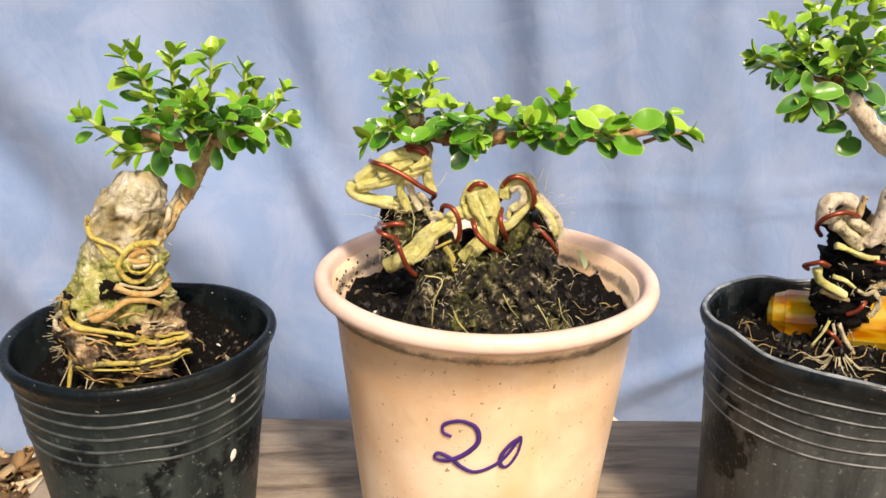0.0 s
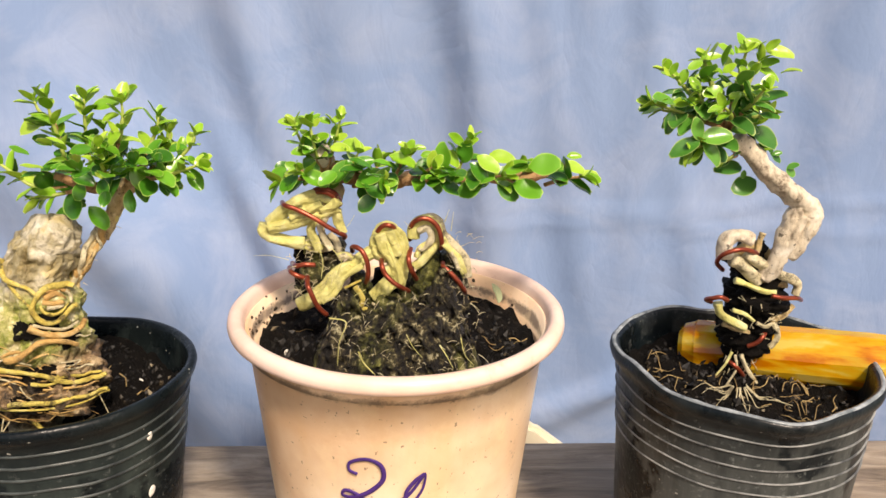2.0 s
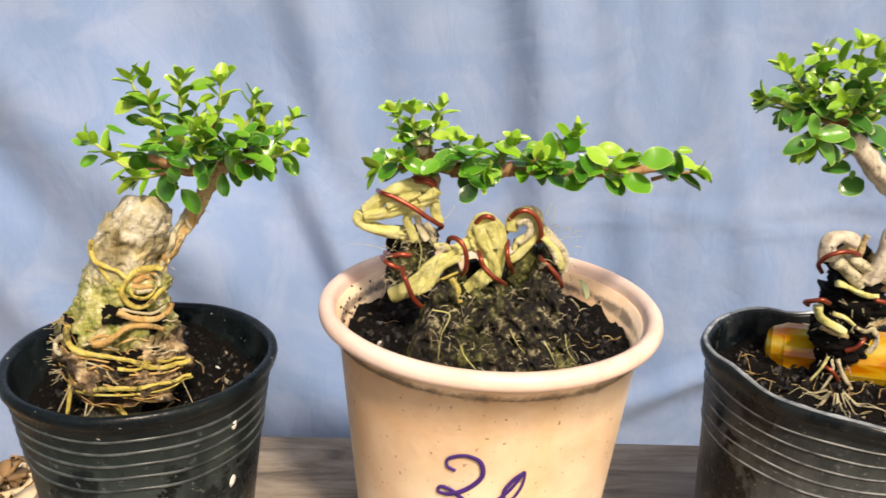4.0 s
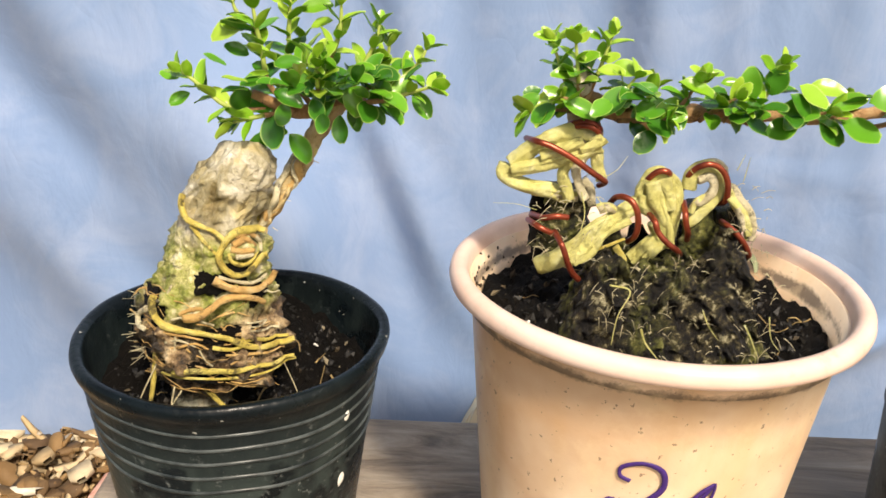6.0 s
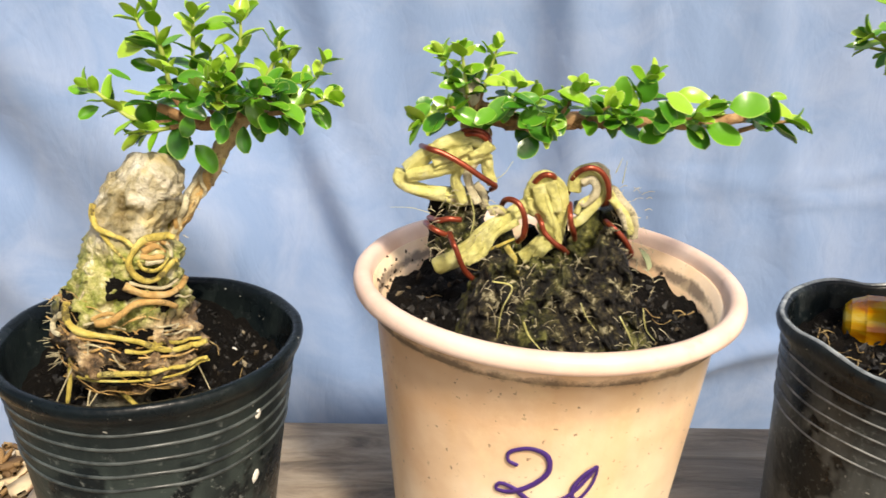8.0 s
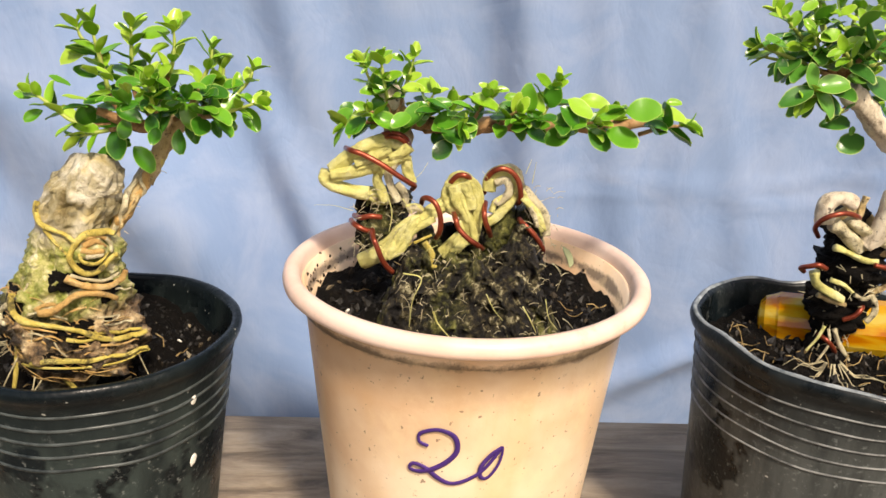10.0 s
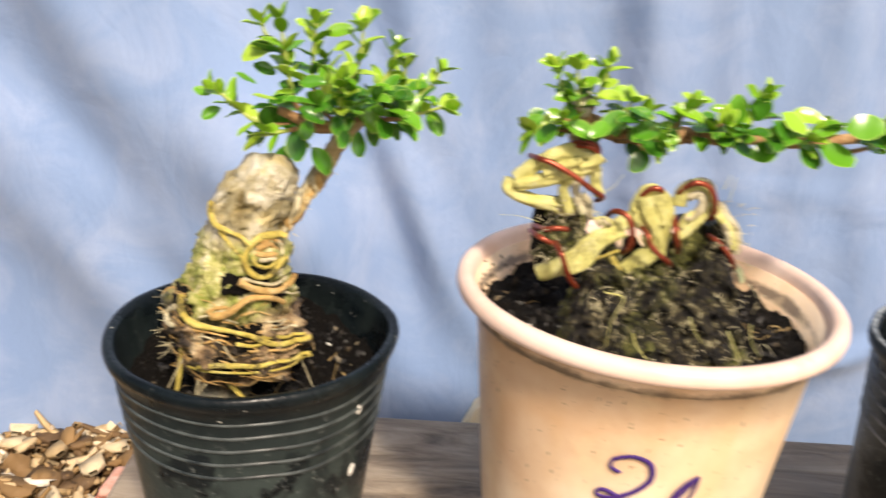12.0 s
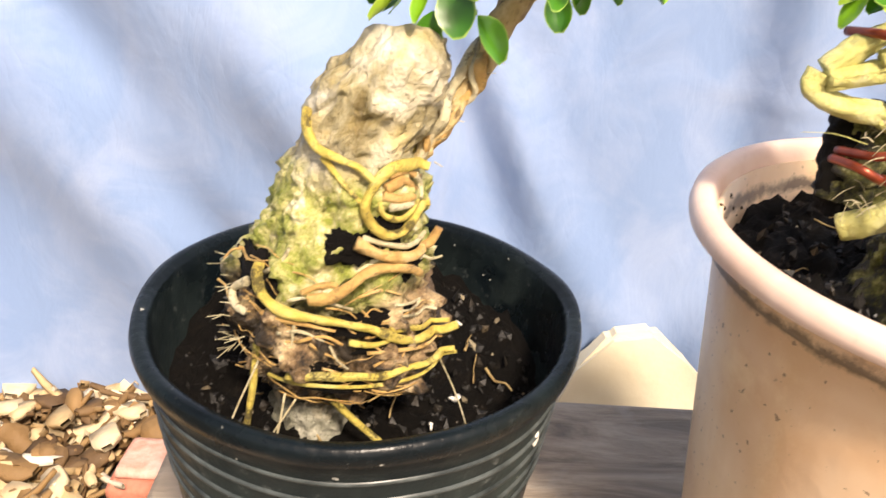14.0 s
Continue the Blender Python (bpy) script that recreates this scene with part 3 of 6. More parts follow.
def build_terracotta():
    x, y = P2
    pot = thing("plant_pot", (x, y, 0), "faded terracotta-coloured plastic pot with a thick rim and handwritten number", "plant pot", "pots on the bench")
    prof = [(0, 0.0), (0.051, 0.0), (0.0548, 0.001), (0.0562, 0.004)]
    prof += [(radius_at(T_WALL, z), z) for z in (0.03, 0.06, 0.09, 0.12, 0.1415)]
    prof += [(0.0722, 0.1420), (0.0726, 0.1450), (0.0716, 0.1500), (0.0698, 0.1505), (0.0682, 0.1365), (0.0670, 0.1360), (0.0652, 0.127), (0.0605, 0.07), (0.053, 0.006), (0, 0.006)]
    bm = bmesh.new()
    lathe(bm, prof, (x, y, 0), 128, 0.0006)
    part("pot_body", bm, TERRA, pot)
    lip = [(0.0712, 0.1486), (0.0750, 0.1486), (0.0776, 0.1490), (0.0789, 0.1500), (0.0793, 0.1518), (0.0788, 0.1543), (0.0773, 0.1558),
           (0.0752, 0.1563), (0.0733, 0.1557), (0.0721, 0.1538), (0.0712, 0.1503), (0.0702, 0.1440), (0.0701, 0.1435), (0.0712, 0.1486)]
    bm = bmesh.new()
    lathe(bm, lip, (x, y, 0), 128, 0.0006)
    part("rim", bm, RIM, pot, "thick pinkish rolled rim")
    # the handwritten number, laid on the curved wall: across and height in millimetres
    two = [(2.5, 106.9), (-0.9, 108.5), (-0.4, 112.5), (6.2, 115.1), (12.3, 112.5), (13.5, 105.5), (8.4, 98.9), (1.0, 94.3), (-4.1, 94.4), (-2.9, 97.3), (1.8, 96.1), (6.9, 92.0), (12.1, 90.0), (17.9, 92.0), (24.5, 97.3), (31.1, 107.5)]
    nought = [(31.1, 107.5), (27.0, 104.2), (23.4, 98.6), (23.4, 93.6), (26.4, 93.3), (30.0, 99.2), (31.3, 105.5), (30.8, 108.2)]
    for pts, wide in ((two, 0.00078), (nought, 0.00066)):
        bm = bmesh.new()
        path = spline([(a / 1000, 0, (b - 1.4) / 1000) for a, b in pts], 8)
        rows = []
        for i, p in enumerate(path):
            d = (path[min(i + 1, len(path) - 1)] - path[max(0, i - 1)]).normalized()
            w = wide * (0.75 + 0.55 * abs(d.z) * (d.z < 0) + 0.35 * abs(d.x))
            s = Vector((-d.z, 0, d.x)) * w
            row = []
            for q, lift in ((p - s, 0.0), (p - s * 0.9, 0.0003), (p + s * 0.9, 0.0003), (p + s, 0.0)):
                ry = radius_at(T_WALL, q.z) + 0.0007 + lift
                off = max(-0.99, min(0.99, (q.x - x) / ry))
                row.append(bm.verts.new((q.x, y - ry * math.sqrt(1 - off * off), q.z)))
            rows.append(row)
        for a, b in zip(rows, rows[1:]):
            for k in range(3):
                bm.faces.new((a[k], b[k], b[k + 1], a[k + 1]))
        part("digit", bm, INK, pot, "purple marker handwriting")


def build_black(at, rim_r, rim_z, base_r, mat, label, dent):
    x, y = at
    pot = thing("plant_pot", (x, y, 0), label, "plant pot", "pots on the bench")
    lip = rim_z
    wall = [(base_r, 0.004), (rim_r - 0.0035, lip - 0.006)]
    prof = [(0, 0), (base_r - 0.004, 0), (base_r, 0.004)]
    z = 0.012
    ribs = [lip - 0.014 - 0.0068 * k for k in range(5)]
    while z < lip - 0.010:
        prof.append((radius_at(wall, z), z))
        z += 0.006
    prof += [(rim_r - 0.0032, lip - 0.008), (rim_r - 0.0008, lip - 0.006), (rim_r, lip - 0.003), (rim_r - 0.0006, lip - 0.0004), (rim_r - 0.0022, lip),
             (rim_r - 0.0040, lip - 0.0005), (rim_r - 0.0052, lip - 0.002), (rim_r - 0.0056, lip - 0.012), (base_r - 0.004, 0.006), (0, 0.006)]
    bm = bmesh.new()
    lathe(bm, prof, (x, y, 0), 144, 0.0)
    if dent:
        for v in bm.verts:
            a = math.atan2(v.co.y - y, v.co.x - x)
            k = max(0.0, (v.co.z - lip + 0.03) / 0.03)
            f = dent * k * (math.sin(3 * a + 0.8) + 0.6 * math.sin(7 * a) + 0.5 * noise.noise(Vector((a * 3, 0, dent * 100))))
            v.co.x += f * math.cos(a)
            v.co.y += f * math.sin(a)
            v.co.z += 0.5 * f * math.sin(5 * a)
    part("pot_body", bm, mat, pot)
    if dent > 0.001:
        bm = bmesh.new()
        lathe(bm, [(rim_r - 0.0034, lip - 0.0006), (rim_r - 0.0028, lip + 0.0004), (rim_r - 0.0021, lip + 0.0006), (rim_r - 0.0013, lip + 0.0003), (rim_r - 0.0008, lip - 0.0008), (rim_r - 0.0022, lip - 0.0014)], (x, y, 0), 144)
        for v in bm.verts:
            a = math.atan2(v.co.y - y, v.co.x - x)
            k = max(0.0, (v.co.z - lip + 0.03) / 0.03)
            f = dent * k * (math.sin(3 * a + 0.8) + 0.6 * math.sin(7 * a) + 0.5 * noise.noise(Vector((a * 3, 0, dent * 100))))
            v.co.x += f * math.cos(a)
            v.co.y += f * math.sin(a)
            v.co.z += 0.5 * f * math.sin(5 * a) + 0.0004 * noise.noise(Vector((a * 9, 1, 2)))
        part("rim_edge", bm, EDGE, pot, "bleached grey-blue edge, its lit rim painted in")
    for k, r in enumerate(ribs):
        bm = bmesh.new()
        rr = radius_at(wall, r)
        w = 0.55 if dent > 0.001 else 1.0
        lathe(bm, [(rr - 0.0006, r - 0.0012 * w), (rr + 0.0005, r - 0.0006 * w), (rr + 0.0008, r), (rr + 0.0005, r + 0.0005 * w), (rr - 0.0006, r + 0.0011 * w)], (x, y, 0), 144)
        if dent:
            for v in bm.verts:
                a = math.atan2(v.co.y - y, v.co.x - x)
                v.co.z += 0.0012 * noise.noise(Vector((math.cos(a) * 2, math.sin(a) * 2, k * 0.3 + rim_z * 50)))
                f = dent * max(0.0, (v.co.z - lip + 0.03) / 0.03) * (math.sin(3 * a + 0.8) + 0.6 * math.sin(7 * a) + 0.5 * noise.noise(Vector((a * 3, 0, dent * 100))))
                v.co.x += f * math.cos(a)
                v.co.y += f * math.sin(a)
        part("rib", bm, WORN if dent > 0.001 else RIB_HIGHLIGHT, pot, "greyish ridge, pale by wear and painted highlight")
    return pot, wall


build_terracotta()
pot_a, wall_a = build_black(P1, 0.0642, 0.1178, 0.0475, BLACK_A, "ribbed black plastic nursery pot, dusty and scuffed", 0.0005)
pot_b, wall_b = build_black(P3, 0.0640, 0.1310, 0.0540, BLACK_B, "ribbed black plastic nursery pot with buckled rim and grit", 0.0021)


def droppings(pot, at, wall, spots):
    for a, z, size in spots:
        bm = bmesh.new()
        bmesh.ops.create_icosphere(bm, subdivisions=2, radius=1)
        r = radius_at(wall, z) + 0.0004
        for v in bm.verts:
            k = 1 + 0.35 * noise.noise(v.co * 1.7 + Vector((a, z * 90, 0)))
            v.co = Vector((v.co.x * size * 0.6 * k, v.co.y * 0.0005, v.co.z * size * k))
        bm.transform(Matrix.Translation((at[0] + r * math.cos(a), at[1] + r * math.sin(a), z)) @ Matrix.Rotation(a + math.pi / 2, 4, "Z") @ Matrix.Rotation(0.5, 4, "Y"))
        part("spot", bm, WHITE_BIT, pot, "white splash on black plastic")


droppings(pot_a, P1, wall_a, [(-0.55, 0.096, 0.0024), (-0.53, 0.064, 0.0031), (-0.48, 0.03, 0.0025), (-2.6, 0.03, 0.002)])


def build_soil(name, at, r, z, label, slope=(0, 0), seed=1, inner=None):
    rng = random.Random(seed)
    bm = bmesh.new()
    rings, segs = 44, 112
    prev = [bm.verts.new((at[0], at[1], z))]
    def height(x, y):
        q = Vector((x, y, seed))
        return z + slope[0] * (x - at[0]) + slope[1] * (y - at[1]) + 0.0045 * noise.noise(q * 60) + 0.0038 * noise.noise(q * 150) + 0.002 * noise.noise(q * 400)
    for i in range(1, rings + 1):
        ring = []
        for k in range(segs):
            a = 2 * math.pi * (k + 0.5 * (i % 2)) / segs
            x, y = at[0] + r * i / rings * math.cos(a), at[1] + r * i / rings * math.sin(a)
            if inner:
                # keep inside the tapering wall
                f = min(r, radius_at(inner, height(x, y)) + 0.0004) / r
                x, y = at[0] + (x - at[0]) * f, at[1] + (y - at[1]) * f
            ring.append(bm.verts.new((x, y, height(x, y))))
        for k in range(segs):
            j = (k + 1) % segs
            if len(prev) == 1:
                bm.faces.new((prev[0], ring[k], ring[j]))
            else:
                bm.faces.new((prev[k], ring[k], ring[j], prev[j]))
        prev = ring
    tagged(part(name, bm, SOIL), label, "soil", kind="stuff")
    # loose crumbs, chips and grains of many tones lying on it
    verts, faces = [], []
    for _ in range(900):
        a, d = rng.uniform(0, 2 * math.pi), r * 0.93 * math.sqrt(rng.random())
        x, y = at[0] + d * math.cos(a), at[1] + d * math.sin(a)
        g = rng.choice((0.0005, 0.0007, 0.0009, 0.0012, 0.0018)) * rng.uniform(0.7, 1.2)
        m = Matrix.LocRotScale((x, y, height(x, y) + g * 0.35), Euler((rng.random() * 6, rng.random() * 6, rng.random() * 6)), (g * rng.uniform(0.8, 1.9), g, g * rng.uniform(0.4, 0.9)))
        k = len(verts)
        for p in ((1, 0, 0), (-1, 0, 0), (0, 1, 0), (0, -1, 0), (0, 0, 1), (0, 0, -1)):
            verts.append(m @ (Vector(p) + Vector((rng.uniform(-0.3, 0.3), rng.uniform(-0.3, 0.3), rng.uniform(-0.3, 0.3)))))
        faces += [(k + p, k + q, k + o) for p, q, o in ((0, 2, 4), (2, 1, 4), (1, 3, 4), (3, 0, 4), (2, 0, 5), (1, 2, 5), (3, 1, 5), (0, 3, 5))]
    me = bpy.data.meshes.new("soil_crumbs")
    me.from_pydata(verts, [], faces)
    me.materials.append(CRUMB_MIX)
    tagged(new("soil_crumbs", me), "loose dark crumbs and brown chips on potting soil", "soil", kind="stuff")
    return height


soil1 = build_soil("potting_soil", P1, 0.0575, 0.0885, "damp black potting soil filling a nursery pot", (-0.05, 0.30), 1, [(0.0435, 0.006), (0.0586, 0.1058)])
soil2 = build_soil("potting_soil", P2, 0.0662, 0.1380, "damp black potting soil below the terracotta rim", (0, 0.02), 2)
soil3 = build_soil("potting_soil", P3, 0.0565, 0.113, "damp black potting soil around a twisted root", (0, 0.06), 3, [(0.0500, 0.006), (0.0584, 0.119)])


def build_bits(name, at, r, height, count, lens, thick, mat, label, category, seed, bend=0.3):
    """Fine straws, root hairs or flecks lying on the soil: one object of stuff."""
    rng = random.Random(seed)
    bm = bmesh.new()
    for _ in range(count):
        a, d = rng.uniform(0, 2 * math.pi), r * math.sqrt(rng.random())
        x, y = at[0] + d * math.cos(a), at[1] + d * math.sin(a)
        L = rng.uniform(*lens)
        t = rng.uniform(0, 2 * math.pi)
        pts = []
        for k in range(4):
            u = k / 3 - 0.5
            t += rng.uniform(-bend, bend)
            px, py = x + L * u * math.cos(t), y + L * u * math.sin(t)
            pts.append((px, py, height(px, py) + 0.0012 + rng.uniform(0, 0.002)))
        tube(bm, pts, rng.uniform(*thick), 2, 5, rng.uniform(*thick) * 0.6)
    tagged(part(name, bm, mat), label, category, kind="stuff")


build_bits("straw", P1, 0.046, soil1, 22, (0.004, 0.014), (0.0002, 0.0006), DRY, "fine dry straws lying on black soil", "straw", 11)
build_bits("straw", P2, 0.058, soil2, 24, (0.004, 0.014), (0.0002, 0.0006), DRY, "fine dry straws lying on potting soil", "straw", 12)
build_bits("straw", P3, 0.048, soil3, 75, (0.004, 0.014), (0.00015, 0.00045), DRY, "tangle of fine dry rootlets on the soil", "straw", 13, 0.7)
build_bits("grit", P1, 0.046, soil1, 4, (0.0012, 0.003), (0.0006, 0.0011), WHITE_BIT, "pale grit scattered on black soil", "grit", 14)
build_bits("grit", P2, 0.058, soil2, 8, (0.0015, 0.003), (0.0006, 0.0010), WHITE_BIT, "pale grit scattered on potting soil", "grit", 15)


def wall_crumbs():
    """Splashed soil clinging to the inside of the terracotta pot."""
    rng = random.Random(8)
    bm = bmesh.new()
    for _ in range(75):
        a = math.pi + rng.gauss(0.0, 0.45)
        if rng.random() < 0.12:
            a = rng.uniform(0.2, 1.4)
        z = 0.138 + abs(rng.gauss(0, 0.006))
        if z > 0.152:
            continue
        r = 0.0679 + (z - 0.136) * 0.13
        s = rng.uniform(0.0003, 0.0011)
        bmesh.ops.create_icosphere(bm, subdivisions=1, radius=1, matrix=Matrix.LocRotScale((P2[0] + r * math.cos(a), P2[1] + r * math.sin(a), z), Euler((rng.random() * 6, rng.random() * 6, 0)), (s, s * rng.uniform(0.4, 1.4), s * rng.uniform(0.4, 1.0))))
    tagged(part("soil_crumbs", bm, CRUMB), "dark soil crumbs clinging inside the pot rim", "soil", kind="stuff")


wall_crumbs()

# ---- leaves ----
def leaf_mesh(name, mat, wide, cup, curl, tip):
    """An oval leaf one unit long with a midrib fold, a lengthwise curl and a paler margin."""
    nu, nv = 4, 7
    verts, faces, margin = [], [], []
    for side in (0, 1):
        for j in range(nv + 1):
            v = j / nv
            w = wide * 0.5 * (math.sin(math.pi * min(1, v ** tip * 0.93 + 0.03)) ** 0.66) if 0 < j < nv else wide * (0.05 if j == 0 else 0.16)
            for i in range(nu + 1):
                u = 2 * i / nu - 1
                z = cup * wide * (abs(u) ** 1.4) * (w / (wide * 0.5)) - curl * v * v + 0.02 * math.sin(9 * v + u)
                verts.append((u * w, v, z - 0.03 * side * (1 - abs(u) * 0.7)))
                margin.append(1.0 if abs(u) == 1 or j == nv else 0.0)
    n = (nu + 1) * (nv + 1)
    for s in (0, 1):
        for j in range(nv):
            for i in range(nu):
                a = s * n + j * (nu + 1) + i
                f = (a, a + 1, a + nu + 2, a + nu + 1)
                faces.append(f if s == 0 else f[::-1])
    me = bpy.data.meshes.new(name)
    me.from_pydata(verts, [], faces)
    me.materials.append(mat)
    at = me.attributes.new("margin", "FLOAT", "POINT")
    at.data.foreach_set("value", margin)
    me.polygons.foreach_set("use_smooth", [True] * len(me.polygons))
    return me


def leaf_set(mat, tip, slim=1.0):
    return [leaf_mesh("leaf", mat, w * slim, c, k, tip) for w, c, k in ((0.76, 0.12, 0.12), (0.64, 0.22, 0.22), (0.80, 0.06, 0.05), (0.68, 0.30, -0.06), (0.72, 0.18, 0.34))]


OLD, NEW, DARK = leaf_set(LEAF_OLD, 1.08, 0.90), leaf_set(LEAF_NEW, 0.98, 0.78), leaf_set(LEAF_DARK, 1.02, 0.9)


def put_leaf(parent, meshes, base, way, face, size, rng):
    y = Vector(way).normalized()
    z = Vector(face) - y * Vector(face).dot(y)
    if z.length < 1e-4:
        z = y.orthogonal()
    z.normalize()
    x = y.cross(z)
    m = Matrix((x, y, z)).transposed().to_4x4()
    ob = new("leaf", rng.choice(meshes))
    s = size
    ob.matrix_basis = Matrix.Translation(Vector(base)) @ m @ Matrix.Diagonal((s * rng.uniform(0.92, 1.15), s, s, 1))
    return hang(ob, parent)


def leafy_shoot(parent, pts, rng, old, young, size, gap=0.0085, r=0.0011, start=0.25, young_from=0.75, stem=None, spread=1.0, top=True):
    """A twig with pairs of opposite leaves, each pair turned by a quarter, and a tuft at the tip."""
    bm = bmesh.new()
    # woody at its foot, green further out
    whole = spline(pts, 6)
    cutat = max(2, int(len(whole) * 0.38))
    tube(bm, whole[:cutat + 1], r, 1, 7, r * 0.85, 0.12, rng.random() * 9, False)
    part("twig", bm, BARK_TWIG, parent)
    bm = bmesh.new()
    tube(bm, whole[cutat:], r * 0.9, 1, 7, r * 0.5, 0.12, rng.random() * 9, False)
    shoot = part("green_shoot", bm, stem or STEM, parent)
    path = spline(pts, 10)
    total = sum((b - a).length for a, b in zip(path, path[1:]))
    run, nxt, turn = 0.0, total * start, rng.random() * 3
    up = Vector((0, -0.12, 1)).normalized()
    for a, b in zip(path, path[1:]):
        step = (b - a).length
        while nxt <= run + step and step > 0:
            p = a.lerp(b, (nxt - run) / step)
            axis = (b - a).normalized()
            e = axis.orthogonal().normalized()
            f = axis.cross(e)
            frac = nxt / total
            for s in (1, -1):
                ang = turn + (0 if s > 0 else math.pi) + rng.uniform(-0.35, 0.35)
                out = e * math.cos(ang) + f * math.sin(ang)
                way = out * spread + axis * rng.uniform(0.25, 0.7) + Vector((0, -0.12, rng.uniform(-0.1, 0.25)))
                if frac > young_from:
                    way += axis * 0.5
                face = axis * 0.7 + up * 1.5 - out * 0.25
                young_now = frac > young_from
                put_leaf(shoot, young if young_now else old, p, way, face, size * (0.84 if young_now else 1.0) * rng.uniform(0.75, 1.15), rng)
            turn += math.pi / 2 + rng.uniform(-0.2, 0.2)
            nxt += gap * rng.uniform(0.8, 1.25)
        run += step
    if top:
        axis = (path[-1] - path[-3]).normalized()
        e = axis.orthogonal().normalized()
        f = axis.cross(e)
        for k in range(3):
            ang = turn + k * 2.1
            out = e * math.cos(ang) + f * math.sin(ang)
            put_leaf(shoot, young, path[-1], axis * 1.0 + out * 0.6, axis + up * 0.4 - out * 0.8, size * rng.uniform(0.5, 0.75), rng)


# each tree, traced to fit the camera's view: across and up from millimetres
PLAN = {"as_traced": (1, 0, 0, 0, 1, 0, 0), "crown": (0.953, -0.023, 2.2, 0.011, 0.966, 13.9, -0.007),
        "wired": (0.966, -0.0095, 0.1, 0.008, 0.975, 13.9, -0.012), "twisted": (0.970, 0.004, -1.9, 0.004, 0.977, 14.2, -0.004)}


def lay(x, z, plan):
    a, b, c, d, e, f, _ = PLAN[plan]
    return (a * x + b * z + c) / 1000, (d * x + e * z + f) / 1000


def fill_crown(parent, plan, middle, size, count, meshes, length, rng, y):
    """Leaves between the twigs, the thicker towards the middle of the crown, facing out and up."""
    for _ in range(count):
        u, v, w = (rng.gauss(0, 0.45) for _ in range(3))
        x, z = lay(middle[0] + size[0] * u, middle[1] + size[1] * v, plan)
        out = Vector((u * 1.2, -0.5 + w, v + 0.25)) + Vector((rng.uniform(-0.6, 0.6), rng.uniform(-0.4, 0.3), rng.uniform(-0.5, 0.5)))
        put_leaf(parent, meshes, (x, y + size[2] / 1000 * w, z), out, Vector((rng.uniform(-0.4, 0.4), rng.uniform(-0.6, 0.1), 0.9)), length * rng.uniform(0.75, 1.1), rng)


def traced_leaves(parent, rows, y, old, young, rng, young_above=9.0):
    """Leaves by their foot and tip across and up in millimetres and a shift in depth; those above a height are young."""
    for x, z, x2, z2, d in rows:
        way = Vector((x2 - x, 0, z2 - z)) / 1000
        size = way.length
        way.y = -size * rng.uniform(0.1, 0.45)
        face = (rng.uniform(-0.35, 0.35), rng.uniform(-1.2, -0.45), 0.8)
        put_leaf(parent, young if z > young_above else old, (x / 1000, y + d / 1000, z / 1000), way, face, min(size * 1.04, 0.0135), rng)


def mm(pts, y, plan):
    """Points traced to fit the camera's view, across and up in millimetres, at a depth y in metres; a third number
    shifts the depth.
    """
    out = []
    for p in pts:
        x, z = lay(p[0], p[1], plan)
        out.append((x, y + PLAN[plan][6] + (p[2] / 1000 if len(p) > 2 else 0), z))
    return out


# ---- the tree over a rock ----
ROCK_RINGS = [(0.0610, -161.2, 13.7), (0.0850, -162.1, 12.7), (0.0899, -161.2, 13.2), (0.0958, -159.7, 14.6), (0.0997, -156.3, 17.1), (0.1036, -152.4, 24.9), (0.1085, -151.9, 27.8), (0.1143, -153.4, 28.8), (0.1202, -155.8, 28.3), (0.1280, -157.3, 26.8), (0.1358, -155.8, 24.9),
              (0.1426, -154.3, 23.4), (0.1494, -152.4, 21.0), (0.1582, -151.4, 19.5), (0.1641, -150.9, 17.1), (0.1680, -149.9, 15.4), (0.1729, -148.0, 15.8), (0.1777, -146.5, 16.2), (0.1846, -143.6, 16.0), (0.1914, -140.2, 13.2), (0.1953, -139.7, 10.2), (0.1982, -139.7, 4.4)]
ROCK_Y = 0.307


def ring_at(z):
    for (z0, c0, r0), (z1, c1, r1) in zip(ROCK_RINGS, ROCK_RINGS[1:]):
        if z0 <= z <= z1:
            f = (z - z0) / (z1 - z0)
            return (c0 + (c1 - c0) * f) / 1000, (r0 + (r1 - r0) * f) / 1000
    z0, c, r = ROCK_RINGS[0] if z < ROCK_RINGS[0][0] else ROCK_RINGS[-1]
    return c / 1000, r / 1000


def rock_front(x, z):
    c, r = ring_at(z)
    u = max(-0.98, min(0.98, (x - c) / r))
    return ROCK_Y - 0.85 * r * math.sqrt(1 - u * u)


